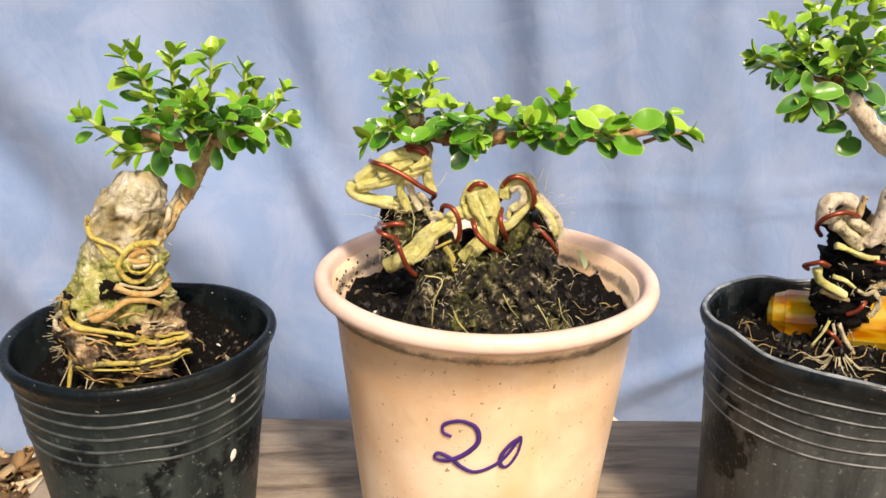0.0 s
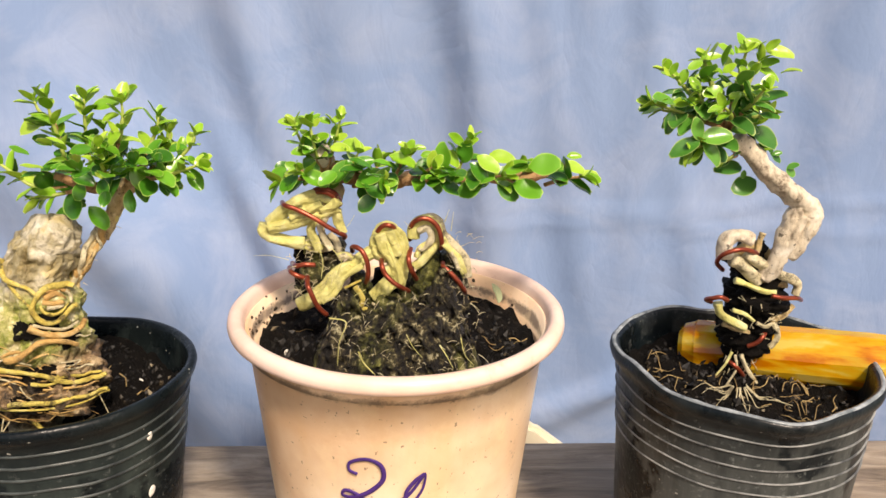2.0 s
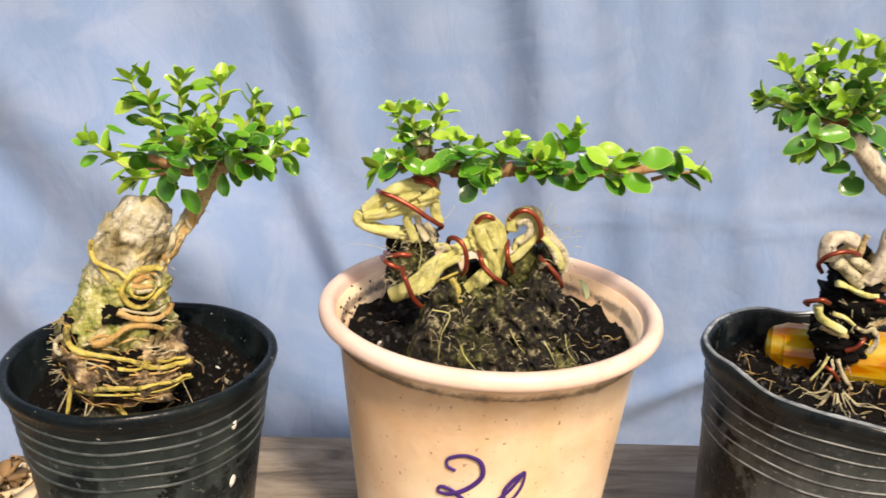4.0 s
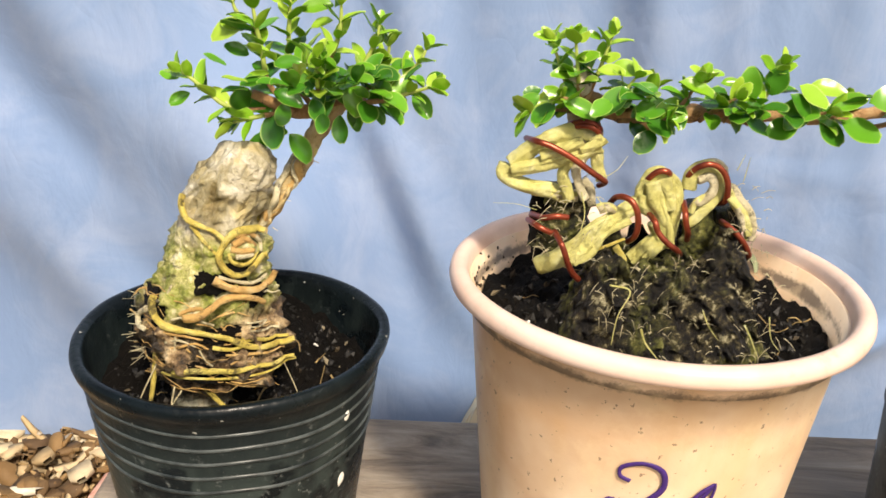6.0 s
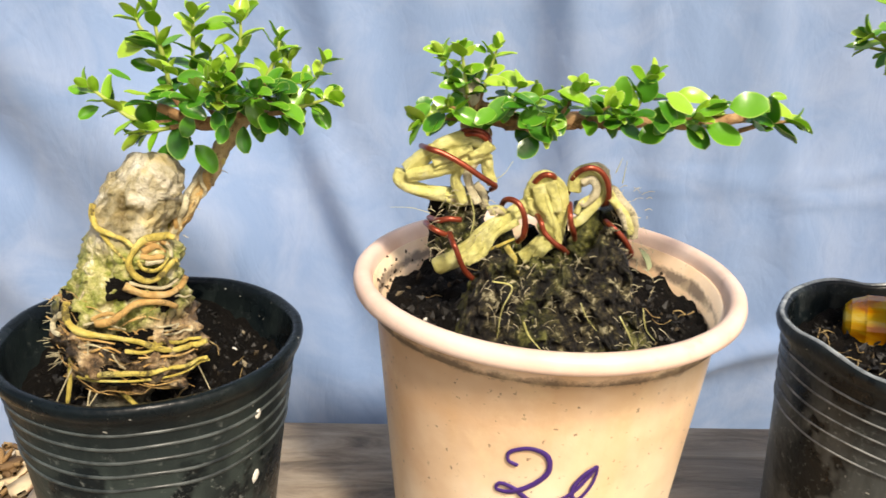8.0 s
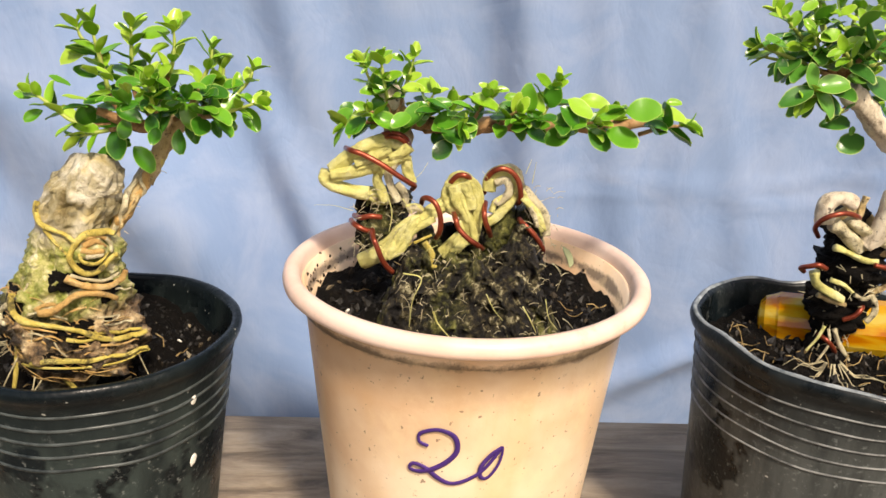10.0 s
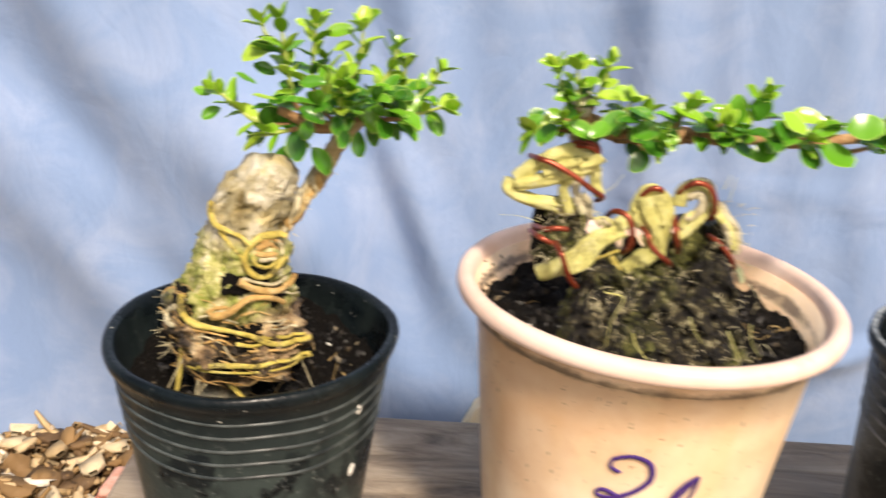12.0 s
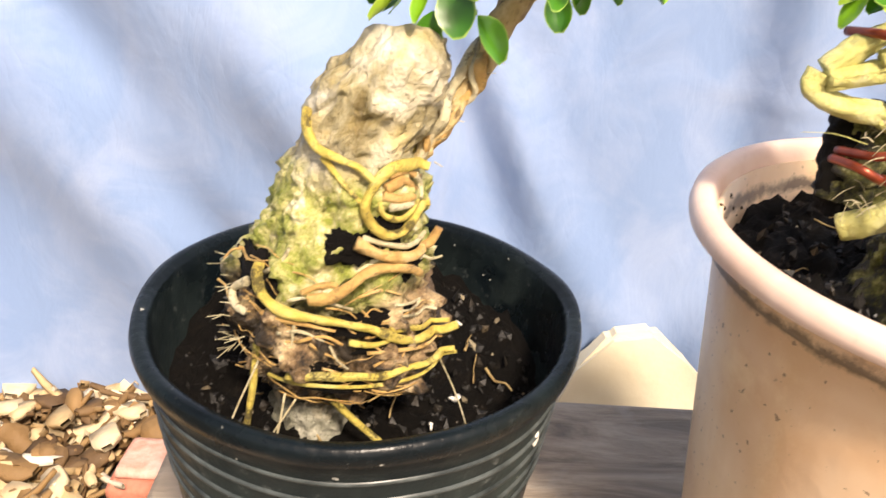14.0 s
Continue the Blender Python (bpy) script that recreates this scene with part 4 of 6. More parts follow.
def build_rock():
    bm = bmesh.new()
    segs, steps = 110, 110
    z0, z1 = ROCK_RINGS[0][0], ROCK_RINGS[-1][0]
    rings = []
    for j in range(steps + 1):
        z = z0 + (z1 - z0) * j / steps
        c, r = ring_at(z)
        ring = []
        for k in range(segs):
            a = 2 * math.pi * k / segs
            q = Vector((math.cos(a) * r, math.sin(a) * r * 0.85, z))
            s = 1.0 if z < 0.162 else 0.5
            f = 0.96 + s * (0.20 * noise.noise(q * 70) + 0.20 * noise.noise(q * 150 + Vector((2, 7, 1)))) + 0.12 * noise.noise(q * 320) + 0.07 * noise.noise(q * 680)
            ring.append(bm.verts.new((c + q.x * f, ROCK_Y + q.y * f, z + 0.003 * noise.noise(q * 130) + 0.0012 * noise.noise(q * 420))))
        rings.append(ring)
    for a, b in zip(rings, rings[1:]):
        for k in range(segs):
            bm.faces.new((a[k], a[(k + 1) % segs], b[(k + 1) % segs], b[k]))
    bm.faces.new(rings[0][::-1])
    bm.faces.new(rings[-1])
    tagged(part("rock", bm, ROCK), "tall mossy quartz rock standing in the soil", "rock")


build_rock()


def on_rock(pts, r):
    """Lay a strand, given across and up in millimetres, on the face of the rock."""
    path = spline([(q[0], 0, q[1]) for q in (lay(x, z, "as_traced") for x, z in pts)], 6)
    return [(p.x, rock_front(p.x, p.z) - r * 1.0 - 0.0006, p.z) for p in path]


TRUNK = [(-115.0, 323.0, 197.3), (-118.1, 319.0, 192.2), (-121.7, 316.0, 187.1), (-124.7, 315.0, 182.0), (-127.8, 313.0, 176.9), (-131.4, 312.0, 171.3), (-133.4, 311.0, 165.7), (-136.0, 310.0, 158.5)]


def tree_on_rock():
    rng = random.Random(21)
    t = thing("bonsai", (-0.153, 0.316, 0.086), "small leafy bonsai with yellow roots gripping a rock", "bonsai", "bonsai trees")
    roots = [([(-161.5, 178.7), (-160.6, 174.6), (-158.3, 171.8), (-152.6, 169.9), (-147.7, 167.9), (-143.6, 164.2)], 1.35, ROOT_YELLOW),
          ([(-156.9, 169.4), (-152.7, 165.3), (-148.9, 161.9), (-146.6, 159.4)], 0.8, ROOT_YELLOW),
          ([(-131.3, 165.5), (-135.7, 167), (-139.9, 167.7), (-143.1, 165.5), (-145.3, 161.5), (-145.9, 158.5), (-144, 154.5), (-140.7, 151.7), (-137.1, 151.3), (-134.8, 153.1), (-132.9, 155.6), (-130.6, 156.5)], 1.4, ROOT_YELLOW),
          ([(-142.7, 160), (-141.5, 156.7), (-137.9, 154.9), (-135.4, 155.7), (-133.6, 158.1)], 0.9, ROOT_YELLOW)]
    roots += [([(-141.4, 162.8), (-137.4, 163.9), (-134.5, 160.8)], 1.3, ROOT_ORANGE),
          ([(-142, 161.4), (-137.8, 160), (-134.8, 159.5)], 1.3, ROOT_ORANGE),
          ([(-140.3, 158.4), (-136.7, 158.1), (-134.9, 157.9)], 1.1, ROOT_CREAM),
          ([(-134.8, 164), (-133.4, 161.2), (-132.7, 157.8)], 1.0, ROOT_CREAM)]
    roots += [([(-140.9, 166), (-137, 165.8), (-133.7, 162.7)], 1.0, ROOT_ORANGE),
          ([(-147.8, 150.5), (-143.1, 147.8), (-137.8, 145.5), (-133.2, 144), (-129.9, 145.1), (-127.8, 149.5)], 1.7, ROOT_ORANGE),
          ([(-146.3, 151.4), (-140.8, 149.1), (-134.9, 146.9), (-131, 147.6)], 0.8, ROOT_CREAM),
          ([(-158.9, 136.1), (-152.9, 137), (-148.5, 140.1), (-144.3, 142.9), (-138.9, 143.1), (-134.2, 140.5), (-131.9, 136.9)], 1.5, ROOT_ORANGE)]
    roots += [([(-160.7, 136.9), (-157.2, 139), (-152.7, 139.7), (-151.4, 137.7)], 0.8, ROOT_ORANGE),
          ([(-172.2, 141.4), (-172.6, 137.2), (-170.5, 134.1), (-165.8, 131.9), (-158.2, 131.3), (-150.8, 130.1), (-144, 127.9), (-139.2, 125), (-134.6, 122.1), (-129.8, 120), (-125.3, 119.3), (-120.8, 121.1)], 1.45, ROOT_YELLOW),
          ([(-138.7, 125.7), (-133.7, 124.2), (-129.3, 121.8), (-123.1, 122)], 0.9, ROOT_YELLOW),
          ([(-164.4, 112.9), (-156.8, 115.3), (-147.9, 115.5), (-139.7, 114.6), (-133.2, 114.7), (-126.6, 112.5), (-121.1, 113.1)], 1.15, ROOT_YELLOW)]
    roots += [([(-170.1, 110.6), (-161.8, 111.3), (-154.7, 111.8), (-144.7, 111.6), (-136.7, 111.1), (-126.7, 110.3), (-120.5, 111.8)], 0.6, ROOT_YELLOW),
          ([(-175.4, 135.6), (-180, 131.4), (-179.6, 128.7), (-175.7, 128.3)], 1.2, ROOT_CREAM),
          ([(-164.3, 134.4), (-157.3, 136.4), (-152.4, 134.5), (-148.1, 133)], 0.5, ROOT_CREAM),
          ([(-138, 131.6), (-133.8, 130), (-131.7, 129.1), (-133.1, 128), (-136.9, 129.5)], 0.4, ROOT_CREAM)]
    roots += [([(-162, 123.9), (-155.3, 126.1), (-150.2, 123.8)], 0.5, ROOT_ORANGE),
          ([(-162.3, 129.8), (-162.9, 124.5), (-163.3, 117.5)], 0.4, ROOT_CREAM),
          ([(-153.5, 123.5), (-151.3, 119.5), (-148.7, 117.1)], 0.35, ROOT_CREAM),
          ([(-132.2, 141.3), (-129.6, 140), (-126.4, 140.9)], 0.45, ROOT_CREAM)]
    roots += [([(-148.7, 124.5), (-143, 123), (-138.5, 123.2)], 0.75, ROOT_YELLOW),
          ([(-171.2, 129.7), (-165.1, 129.3), (-159, 129), (-152.1, 127.6)], 0.7, ROOT_ORANGE),
          ([(-144.1, 121), (-136.5, 119.8), (-129.5, 117.6), (-124.9, 116.6)], 0.6, ROOT_ORANGE),
          ([(-170.7, 139.5), (-166.5, 142.9), (-164.4, 146.8)], 0.6, ROOT_CREAM)]
    roots += [([(-166.9, 125.3), (-161.1, 127), (-154.7, 124.8)], 0.5, ROOT_CREAM),
          ([(-147, 136), (-141.4, 137), (-136.5, 134)], 0.45, ROOT_ORANGE),
          ([(-137.2, 128.3), (-132, 126), (-126.8, 125.1)], 0.5, ROOT_CREAM)]
    for pts, r, mat in roots:
        bm = bmesh.new()
        tube(bm, on_rock(pts, r / 1000), r / 1000, 1, 12, r / 1000 * 0.7, 0.32, rng.random() * 9, False, 0.10)
        part("root", bm, mat, t)
    for pts, r, mat in (([(-155, 290, 103), (-148, 289, 96), (-140, 288, 89), (-129, 287, 80)], 1.2, ROOT_YELLOW), ([(-174, 293, 116), (-175, 290, 104), (-176.5, 287, 92), (-176.5, 285, 80)], 1.15, ROOT_YELLOW), ([(-173, 291, 113), (-180, 283, 96), (-184, 279, 78)], 0.45, ROOT_CREAM),
                        ([(-166, 288, 104), (-168, 283, 92), (-174, 279, 77)], 0.55, ROOT_CREAM), ([(-163, 287, 103), (-170, 282, 91), (-172, 279, 77)], 0.45, ROOT_CREAM), ([(-126, 300, 112), (-119, 295, 99), (-113, 291, 82)], 0.35, ROOT_CREAM)):
        bm = bmesh.new()
        r *= 1.0 if r > 1 else 0.7
        tube(bm, [(x / 1000, y / 1000, z / 1000) for x, y, z in pts], r / 1000, 6, 8, r / 1000 * 0.7, 0.15, rng.random() * 9)
        part("root", bm, mat, t)
    bm = bmesh.new()
    for _ in range(60):
        x, z = rng.uniform(-186, -128), rng.uniform(100, 143)
        L, s = rng.uniform(5, 16), rng.uniform(-0.7, 0.4)
        pts = [(x + L * k / 3, z + s * L * k / 3 + rng.uniform(-1.6, 1.6)) for k in range(4)]
        if pts[-1][0] > -126:
            continue
        r = rng.uniform(0.00015, 0.0004)
        tube(bm, on_rock(pts, r), r, 1, 6, r * 0.5, 0.2, rng.random(), False)
    tagged(part("root_web", bm, ROOT_ORANGE, t, "fine pale roots wrapping the rock"), kind="stuff")
    bm = bmesh.new()
    for _ in range(26):
        x, z = rng.choice((-184, -181, -178)) + rng.uniform(-2, 2), rng.uniform(108, 140)
        q = on_rock([(x, z), (x - 1, z)], 0)[0]
        tube(bm, [q, (q[0] - rng.uniform(0.001, 0.005), q[1] - rng.uniform(0, 0.004), q[2] + rng.uniform(-0.003, 0.002))], 0.0002, 2, 5, 0.0001)
    tagged(part("root_fuzz", bm, ROOT_CREAM, t, "short pale root hairs"), kind="stuff")
    # damp soil caught in the hollows; the black lumps also stand in for their shade
    for x, z, w, h in ((-149, 148, 6.5, 4.0), (-141, 151, 4.5, 4.0), (-174, 138, 5.5, 5.0), (-135, 142, 3.0, 4.0), (-145, 128, 9.0, 3.2), (-160, 116, 8.0, 2.4), (-138, 121, 7.0, 2.2), (-152, 111, 9.0, 2.0), (-168, 131, 5.0, 3.0)):
        bm = bmesh.new()
        bmesh.ops.create_icosphere(bm, subdivisions=4, radius=1)
        for v in bm.verts:
            q = v.co * 1.0
            k = 1 + 0.55 * noise.noise(q * 1.6 + Vector((x, z, 0))) + 0.35 * noise.noise(q * 4.2 + Vector((x, z, 3))) + 0.18 * noise.noise(q * 10)
            px, pz = (x + q.x * w * k) / 1000, (z + q.z * h * k) / 1000
            v.co = Vector((px, rock_front(px, pz) + 0.0006 + q.y * 0.0018 * k, pz))
        part("soil_patch", bm, SOIL, t, "black soil and painted shade of a hollow")
    # trunk of twined strands, then the bare stem under the crown
    line = spline([(x / 1000, y / 1000, z / 1000) for x, y, z in TRUNK], 10)
    strands = ((0.0, 0.0013, 3.2, ROOT_YELLOW), (0.8, 0.0010, 4.4, ROOT_ORANGE), (1.7, 0.0014, 2.6, BARK_TAN), (2.4, 0.0012, 3.0, ROOT_CREAM), (3.3, 0.0009, 5.2, ROOT_CREAM), (4.1, 0.0014, 3.6, ROOT_ORANGE), (4.9, 0.0009, 2.2, BARK_TAN), (5.6, 0.0011, 4.0, ROOT_YELLOW))
    for k, (a0, thick, turns, mat) in enumerate(strands):
        pts = []
        for i, p in enumerate(line):
            f = i / (len(line) - 1)
            a = a0 + f * turns + 0.5 * math.sin(9 * f + a0)
            rad = 0.0016 + 0.0015 * math.sin(math.pi * min(1.0, f * 1.15)) + 0.0010 * math.sin(17 * f + 2 * a0)
            pts.append((p.x + rad * math.cos(a), p.y + rad * math.sin(a), p.z))
        bm = bmesh.new()
        tube(bm, pts, thick * 1.15, 1, 10, thick * 0.9, 0.38, k * 3.1, False, 0.18)
        part("root", bm, mat, t)
    bm = bmesh.new()
    tube(bm, line[6:], 0.0016, 1, 16, 0.0022, 0.7, 3.3, False, 0.25)
    part("root", bm, BARK_TAN, t)
    bm = bmesh.new()
    for _ in range(12):
        p = line[rng.randrange(6, len(line) - 2)]
        a = rng.uniform(-2.2, 0.6)
        d = Vector((math.cos(a), math.sin(a), rng.uniform(-0.8, 0.5)))
        tube(bm, [p + d * 0.0035, p + d * rng.uniform(0.0045, 0.0065)], 0.00022, 2, 5, 0.0001)
    tagged(part("root_fuzz", bm, ROOT_CREAM, t, "short pale root hairs"), kind="stuff")
    bm = bmesh.new()
    tube(bm, [(-0.1038, 0.3200, 0.2156), (-0.1079, 0.3230, 0.2095), (-0.1119, 0.3230, 0.2024), (-0.1155, 0.3220, 0.1963), (-0.1186, 0.3190, 0.1902), (-0.1212, 0.3170, 0.1840)], 0.0044, 7, 14, 0.0030, 0.26, 2.0, True, 0.08)
    part("trunk", bm, BARK_TAN, t)
    bm = bmesh.new()
    tube(bm, [(-0.112, 0.317, 0.210), (-0.119, 0.314, 0.209), (-0.127, 0.309, 0.213), (-0.135, 0.306, 0.217)], 0.0028, 6, 10, 0.0018, 0.25, 5.0)
    part("branch", bm, BARK_TWIG, t)
    shoots = [([(-110.6, 211.1, 0), (-122.1, 212.9, -4), (-129.2, 220.7, -6), (-131.2, 232.2, -6), (-132.3, 240.2, -8), (-133.3, 246.7, -8), (-133.9, 250.5, -8)], 0.35),
          ([(-131.9, 231.9, -4), (-134.8, 240.4, -2), (-140.8, 244.2, 0), (-142.7, 248.8, 0)], 0.3),
          ([(-114.8, 212.2, 0), (-122.1, 221.5, 2), (-123.3, 235, 4), (-122.7, 244.5, 4), (-122.4, 249.5, 4)], 0.35),
          ([(-111.6, 212.2, 0), (-108.9, 225.5, -2), (-104.5, 236.4, -4), (-103.1, 244.1, -4), (-103.1, 249.2, -4)], 0.35)]
    shoots += [([(-106.2, 212.8, 0), (-98.5, 220.7, 2), (-94.1, 230.1, 4), (-90.9, 237.1, 4), (-90.1, 241.8, 4)], 0.35),
          ([(-105, 213.4, 0), (-93.1, 218.9, 6), (-87.7, 228.5, 8), (-86.4, 235, 8)], 0.35),
          ([(-105, 213.4, 0), (-89.7, 217.9, 0), (-80.4, 224.3, -2), (-75, 229.7, -2), (-72.7, 234.2, -2)], 0.35),
          ([(-105, 213.4, 0), (-89.1, 216.2, -8), (-78, 220, -10), (-70.1, 222.7, -10)], 0.35)]
    shoots += [([(-117.3, 208.8, 0), (-128.7, 210.6, -4), (-136.9, 210.9, -8), (-144.4, 212.8, -10), (-150.2, 217, -10), (-156.3, 222.1, -10), (-159.1, 224, -10)], 0.45),
          ([(-123.7, 208.8, 0), (-129.7, 209.3, -8), (-135.8, 208.5, -12), (-141.2, 206.9, -12)], 0.35),
          ([(-111.6, 212.2, 0), (-110.2, 220.3, -14), (-109.4, 227.6, -20), (-109.5, 232.6, -20)], 0.3),
          ([(-111.6, 212.2, 0), (-113.8, 217.2, 14), (-118.7, 225.4, 18), (-120.2, 233.1, 18)], 0.3)]
    shoots += [([(-106.2, 212.8, 0), (-102.9, 215.1, 14), (-97.2, 220.9, 20), (-92.4, 225.4, 20)], 0.3)]
    for pts, st in shoots:
        leafy_shoot(t, mm(pts, 0.314, "as_traced"), rng, OLD, NEW, 0.0116, 0.0060, 0.0011, st, 0.52)
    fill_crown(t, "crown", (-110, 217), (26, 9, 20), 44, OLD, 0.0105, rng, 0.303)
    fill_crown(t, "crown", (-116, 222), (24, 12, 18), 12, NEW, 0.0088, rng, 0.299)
    # the leaves that show singly: foot and tip across and up, and depth
    big = [(-132.3, 202.5, -134.6, 190.4, -14),
          (-122.1, 202.1, -114.3, 192.7, -14),
          (-103.7, 209.6, -102.3, 199.6, -12),
          (-98.7, 210.9, -97, 203.7, -10),
          (-129.7, 202, -122.5, 203.9, -14),
          (-124.1, 204.4, -131.4, 202, -12)]
    big += [(-143.4, 206.3, -148.2, 203.5, -12),
          (-143.7, 207.3, -137.6, 209, -14),
          (-76.6, 219.3, -70.5, 209.9, -10),
          (-89.3, 214.3, -80.2, 212.2, -10),
          (-91.3, 212.3, -87.3, 206.2, -6),
          (-108.3, 226, -117.9, 222.8, -20)]
    big += [(-104.4, 236.1, -114.4, 228.7, -14),
          (-116.5, 228.9, -126.1, 229, -16),
          (-108.4, 218.8, -113.3, 210.2, -18),
          (-126.3, 218.6, -116, 215.5, -18),
          (-99.7, 221.4, -109.5, 218.1, -14),
          (-98.7, 220.3, -92.5, 217.2, -14)]
    big += [(-89.2, 218.3, -79.2, 216.3, -14),
          (-94.5, 225.4, -81.7, 226.1, -12),
          (-85.7, 227, -77.4, 230.3, -8),
          (-72.3, 222.4, -66.8, 226.8, -12),
          (-72.9, 221.4, -75.3, 225.6, -12),
          (-147.3, 241.1, -138.5, 239.1, -8)]
    big += [(-137.8, 240.7, -151.4, 237.3, -8),
          (-106.4, 247.4, -96.2, 255.4, -4),
          (-106.8, 247.9, -118.3, 247.5, -4),
          (-106.9, 242.9, -114.5, 241.2, -6),
          (-126, 247.4, -120.1, 253.3, 4),
          (-126.4, 247.6, -131.2, 250, 4)]
    big += [(-162.9, 220.4, -169.2, 222.5, -10),
          (-159.3, 215, -166.1, 210.6, -10),
          (-156.1, 216.2, -153.3, 224.1, -10),
          (-92.9, 238.1, -90.4, 243, 4),
          (-135.3, 227, -129.6, 225.5, -12),
          (-138.3, 228.9, -145.9, 233.1, -4)]
    big += [(-138.1, 216.9, -134.2, 212.6, -10)]
    traced_leaves(t, big, 0.322, OLD, NEW, rng, 236)


tree_on_rock()

# ---- the wired tree in the terracotta pot ----
def build_mound():
    """The mossy mass of soil and roots under the wired tree."""
    bm = bmesh.new()
    nx, ny = 150, 190
    g = []
    for j in range(ny + 1):
        v = j / ny * 2 - 1
        row = []
        for i in range(nx + 1):
            u = i / nx * 2 - 1
            x = 0.0185 + 0.0385 * u
            y = 0.289 + 0.036 * v
            edge = max(0.0, 1 - (abs(u) ** 2.6 + abs(v) ** 2.2))
            crest = 0.027 + 0.004 * math.exp(-((x + 0.004) / 0.010) ** 2) + 0.012 * math.exp(-((x - 0.042) / 0.012) ** 2)
            q = Vector((x, y, 2.0))
            h = 0.93 * crest * min(1.0, edge * 1.4) ** 1.05
            h += edge ** 0.5 * (0.012 * noise.noise(q * 70) + 0.008 * noise.noise(q * 150))
            row.append(bm.verts.new((x + 0.002 * noise.noise(q * 150), y + 0.003 * noise.noise(q * 130 + Vector((4, 4, 0))), 0.1365 + h)))
        g.append(row)
    for a, b in zip(g, g[1:]):
        for i in range(nx):
            bm.faces.new((a[i], a[i + 1], b[i + 1], b[i]))
    for v in bm.verts:
        k = min(1.0, max(0.0, (v.co.z - 0.139) / 0.006))
        q = v.co.copy()
        lump = 0.0060 * noise.noise(q * 120) + 0.0045 * noise.noise(q * 300 + Vector((3, 1, 5))) + 0.0022 * noise.noise(q * 720)
        v.co.y += k * lump
        v.co.z += k * 0.5 * (0.004 * noise.noise(q * 210 + Vector((7, 0, 2))) + 0.002 * noise.noise(q * 600))
        v.co.x += k * 0.002 * noise.noise(q * 260 + Vector((0, 9, 4)))
    return bm


def wired_tree():
    rng = random.Random(33)
    t = thing("bonsai", (0.015, 0.29, 0.143), "bonsai with looped pale roots bound in copper wire", "bonsai", "bonsai trees")
    part("root_mass", build_mound(), MOSSY, t, "dark mossy root ball")
    roots = [([(-8, 207.7, 8), (-16.2, 208.8, 8), (-25.3, 207.1, 8), (-33.2, 202, 8), (-39.8, 196.2, 8)], 3.3, ROOT_PALE),
          ([(-8, 205.1, 6), (-14.9, 202.1, 6), (-22.7, 199.3, 6), (-31.8, 196.5, 6), (-39.9, 194.8, 6)], 3.0, ROOT_PALE),
          ([(-41.1, 195.9, 8), (-42, 192.8, 8), (-38, 189.4, 8), (-31.4, 187.4, 8), (-24.1, 186.6, 8)], 2.9, ROOT_PALE),
          ([(-18.8, 199.4, 6), (-20.7, 194, 6), (-18.8, 188.6, 6), (-17.5, 183.8, 6)], 2.0, ROOT_PALE)]
    roots += [([(-13.5, 201.7, 5), (-15.9, 195.6, 5), (-14.2, 189.6, 5), (-11.9, 184.5, 5)], 1.8, ROOT_CREAM),
          ([(-9, 203.2, 7), (-8.3, 197.2, 7), (-6, 191.8, 7)], 2.3, ROOT_PALE),
          ([(-7.8, 208.6, 4), (-10.3, 205.9, 4), (-15.5, 203.2, 4)], 2.3, ROOT_PALE),
          ([(-14.8, 206.5, 4), (-21.9, 203.8, 4), (-29.7, 200.4, 4)], 2.1, ROOT_PALE)]
    roots += [([(-24.2, 186, 10), (-18.9, 184.4, 10), (-13.6, 184.5, 10)], 2.7, ROOT_CREAM),
          ([(-12.2, 191.5, 8), (-9.3, 186.7, 8), (-8.2, 181.2, 8)], 1.7, ROOT_CREAM),
          ([(-26.6, 157.4, 5), (-20, 162.1, 1), (-13.3, 169.1, -2), (-8.1, 175.7, -3), (-1.6, 179.2, -1), (4.9, 183.2, 2), (10.9, 185.8, 5)], 3.1, ROOT_PALE),
          ([(-18, 163.6, -5), (-11.9, 168.8, -5), (-6.8, 175.7, -5), (-1.7, 179.5, -5)], 2.5, ROOT_PALE)]
    roots += [([(-15.5, 163.3, -6), (-9.3, 167.8, -6), (-5.5, 174.7, -6), (-0.4, 179, -6), (3.4, 181.2, -6)], 1.6, ROOT_PALE),
          ([(-7.5, 182.9, -2), (-4.5, 184.2, -2), (-1.4, 182.9, -2)], 1.9, ROOT_CREAM),
          ([(-8, 168.1, -5), (-1.5, 171.4, -5), (2.6, 173.3, -5)], 0.6, ROOT_YELLOW),
          ([(7.4, 163.4, -8), (9.6, 162.3, -8), (10.5, 164.5, -8)], 0.6, ROOT_CREAM)]
    roots += [([(-0.2, 170.3, -5), (3.1, 164.8, -5), (1.9, 159.9, -5), (5.2, 159.2, -5)], 1.3, ROOT_YELLOW),
          ([(10.3, 182.3, 4), (9.2, 188.8, 4), (11.7, 193.9, 4), (15.1, 195.4, 4), (19.2, 192.3, 4), (20.9, 186.6, 4), (20.9, 180, 4), (20.7, 174.4, 4), (20, 167.8, 4)], 3.1, ROOT_PALE),
          ([(10.8, 193.9, 0), (12.6, 187.9, 0), (15.3, 182.5, 0), (18.1, 177.1, 0), (19.9, 169.9, 0)], 2.9, ROOT_PALE),
          ([(8.7, 188.6, 1), (9, 184.2, 1), (12.8, 181.9, 1), (17.6, 183.3, 1)], 2.0, ROOT_PALE)]
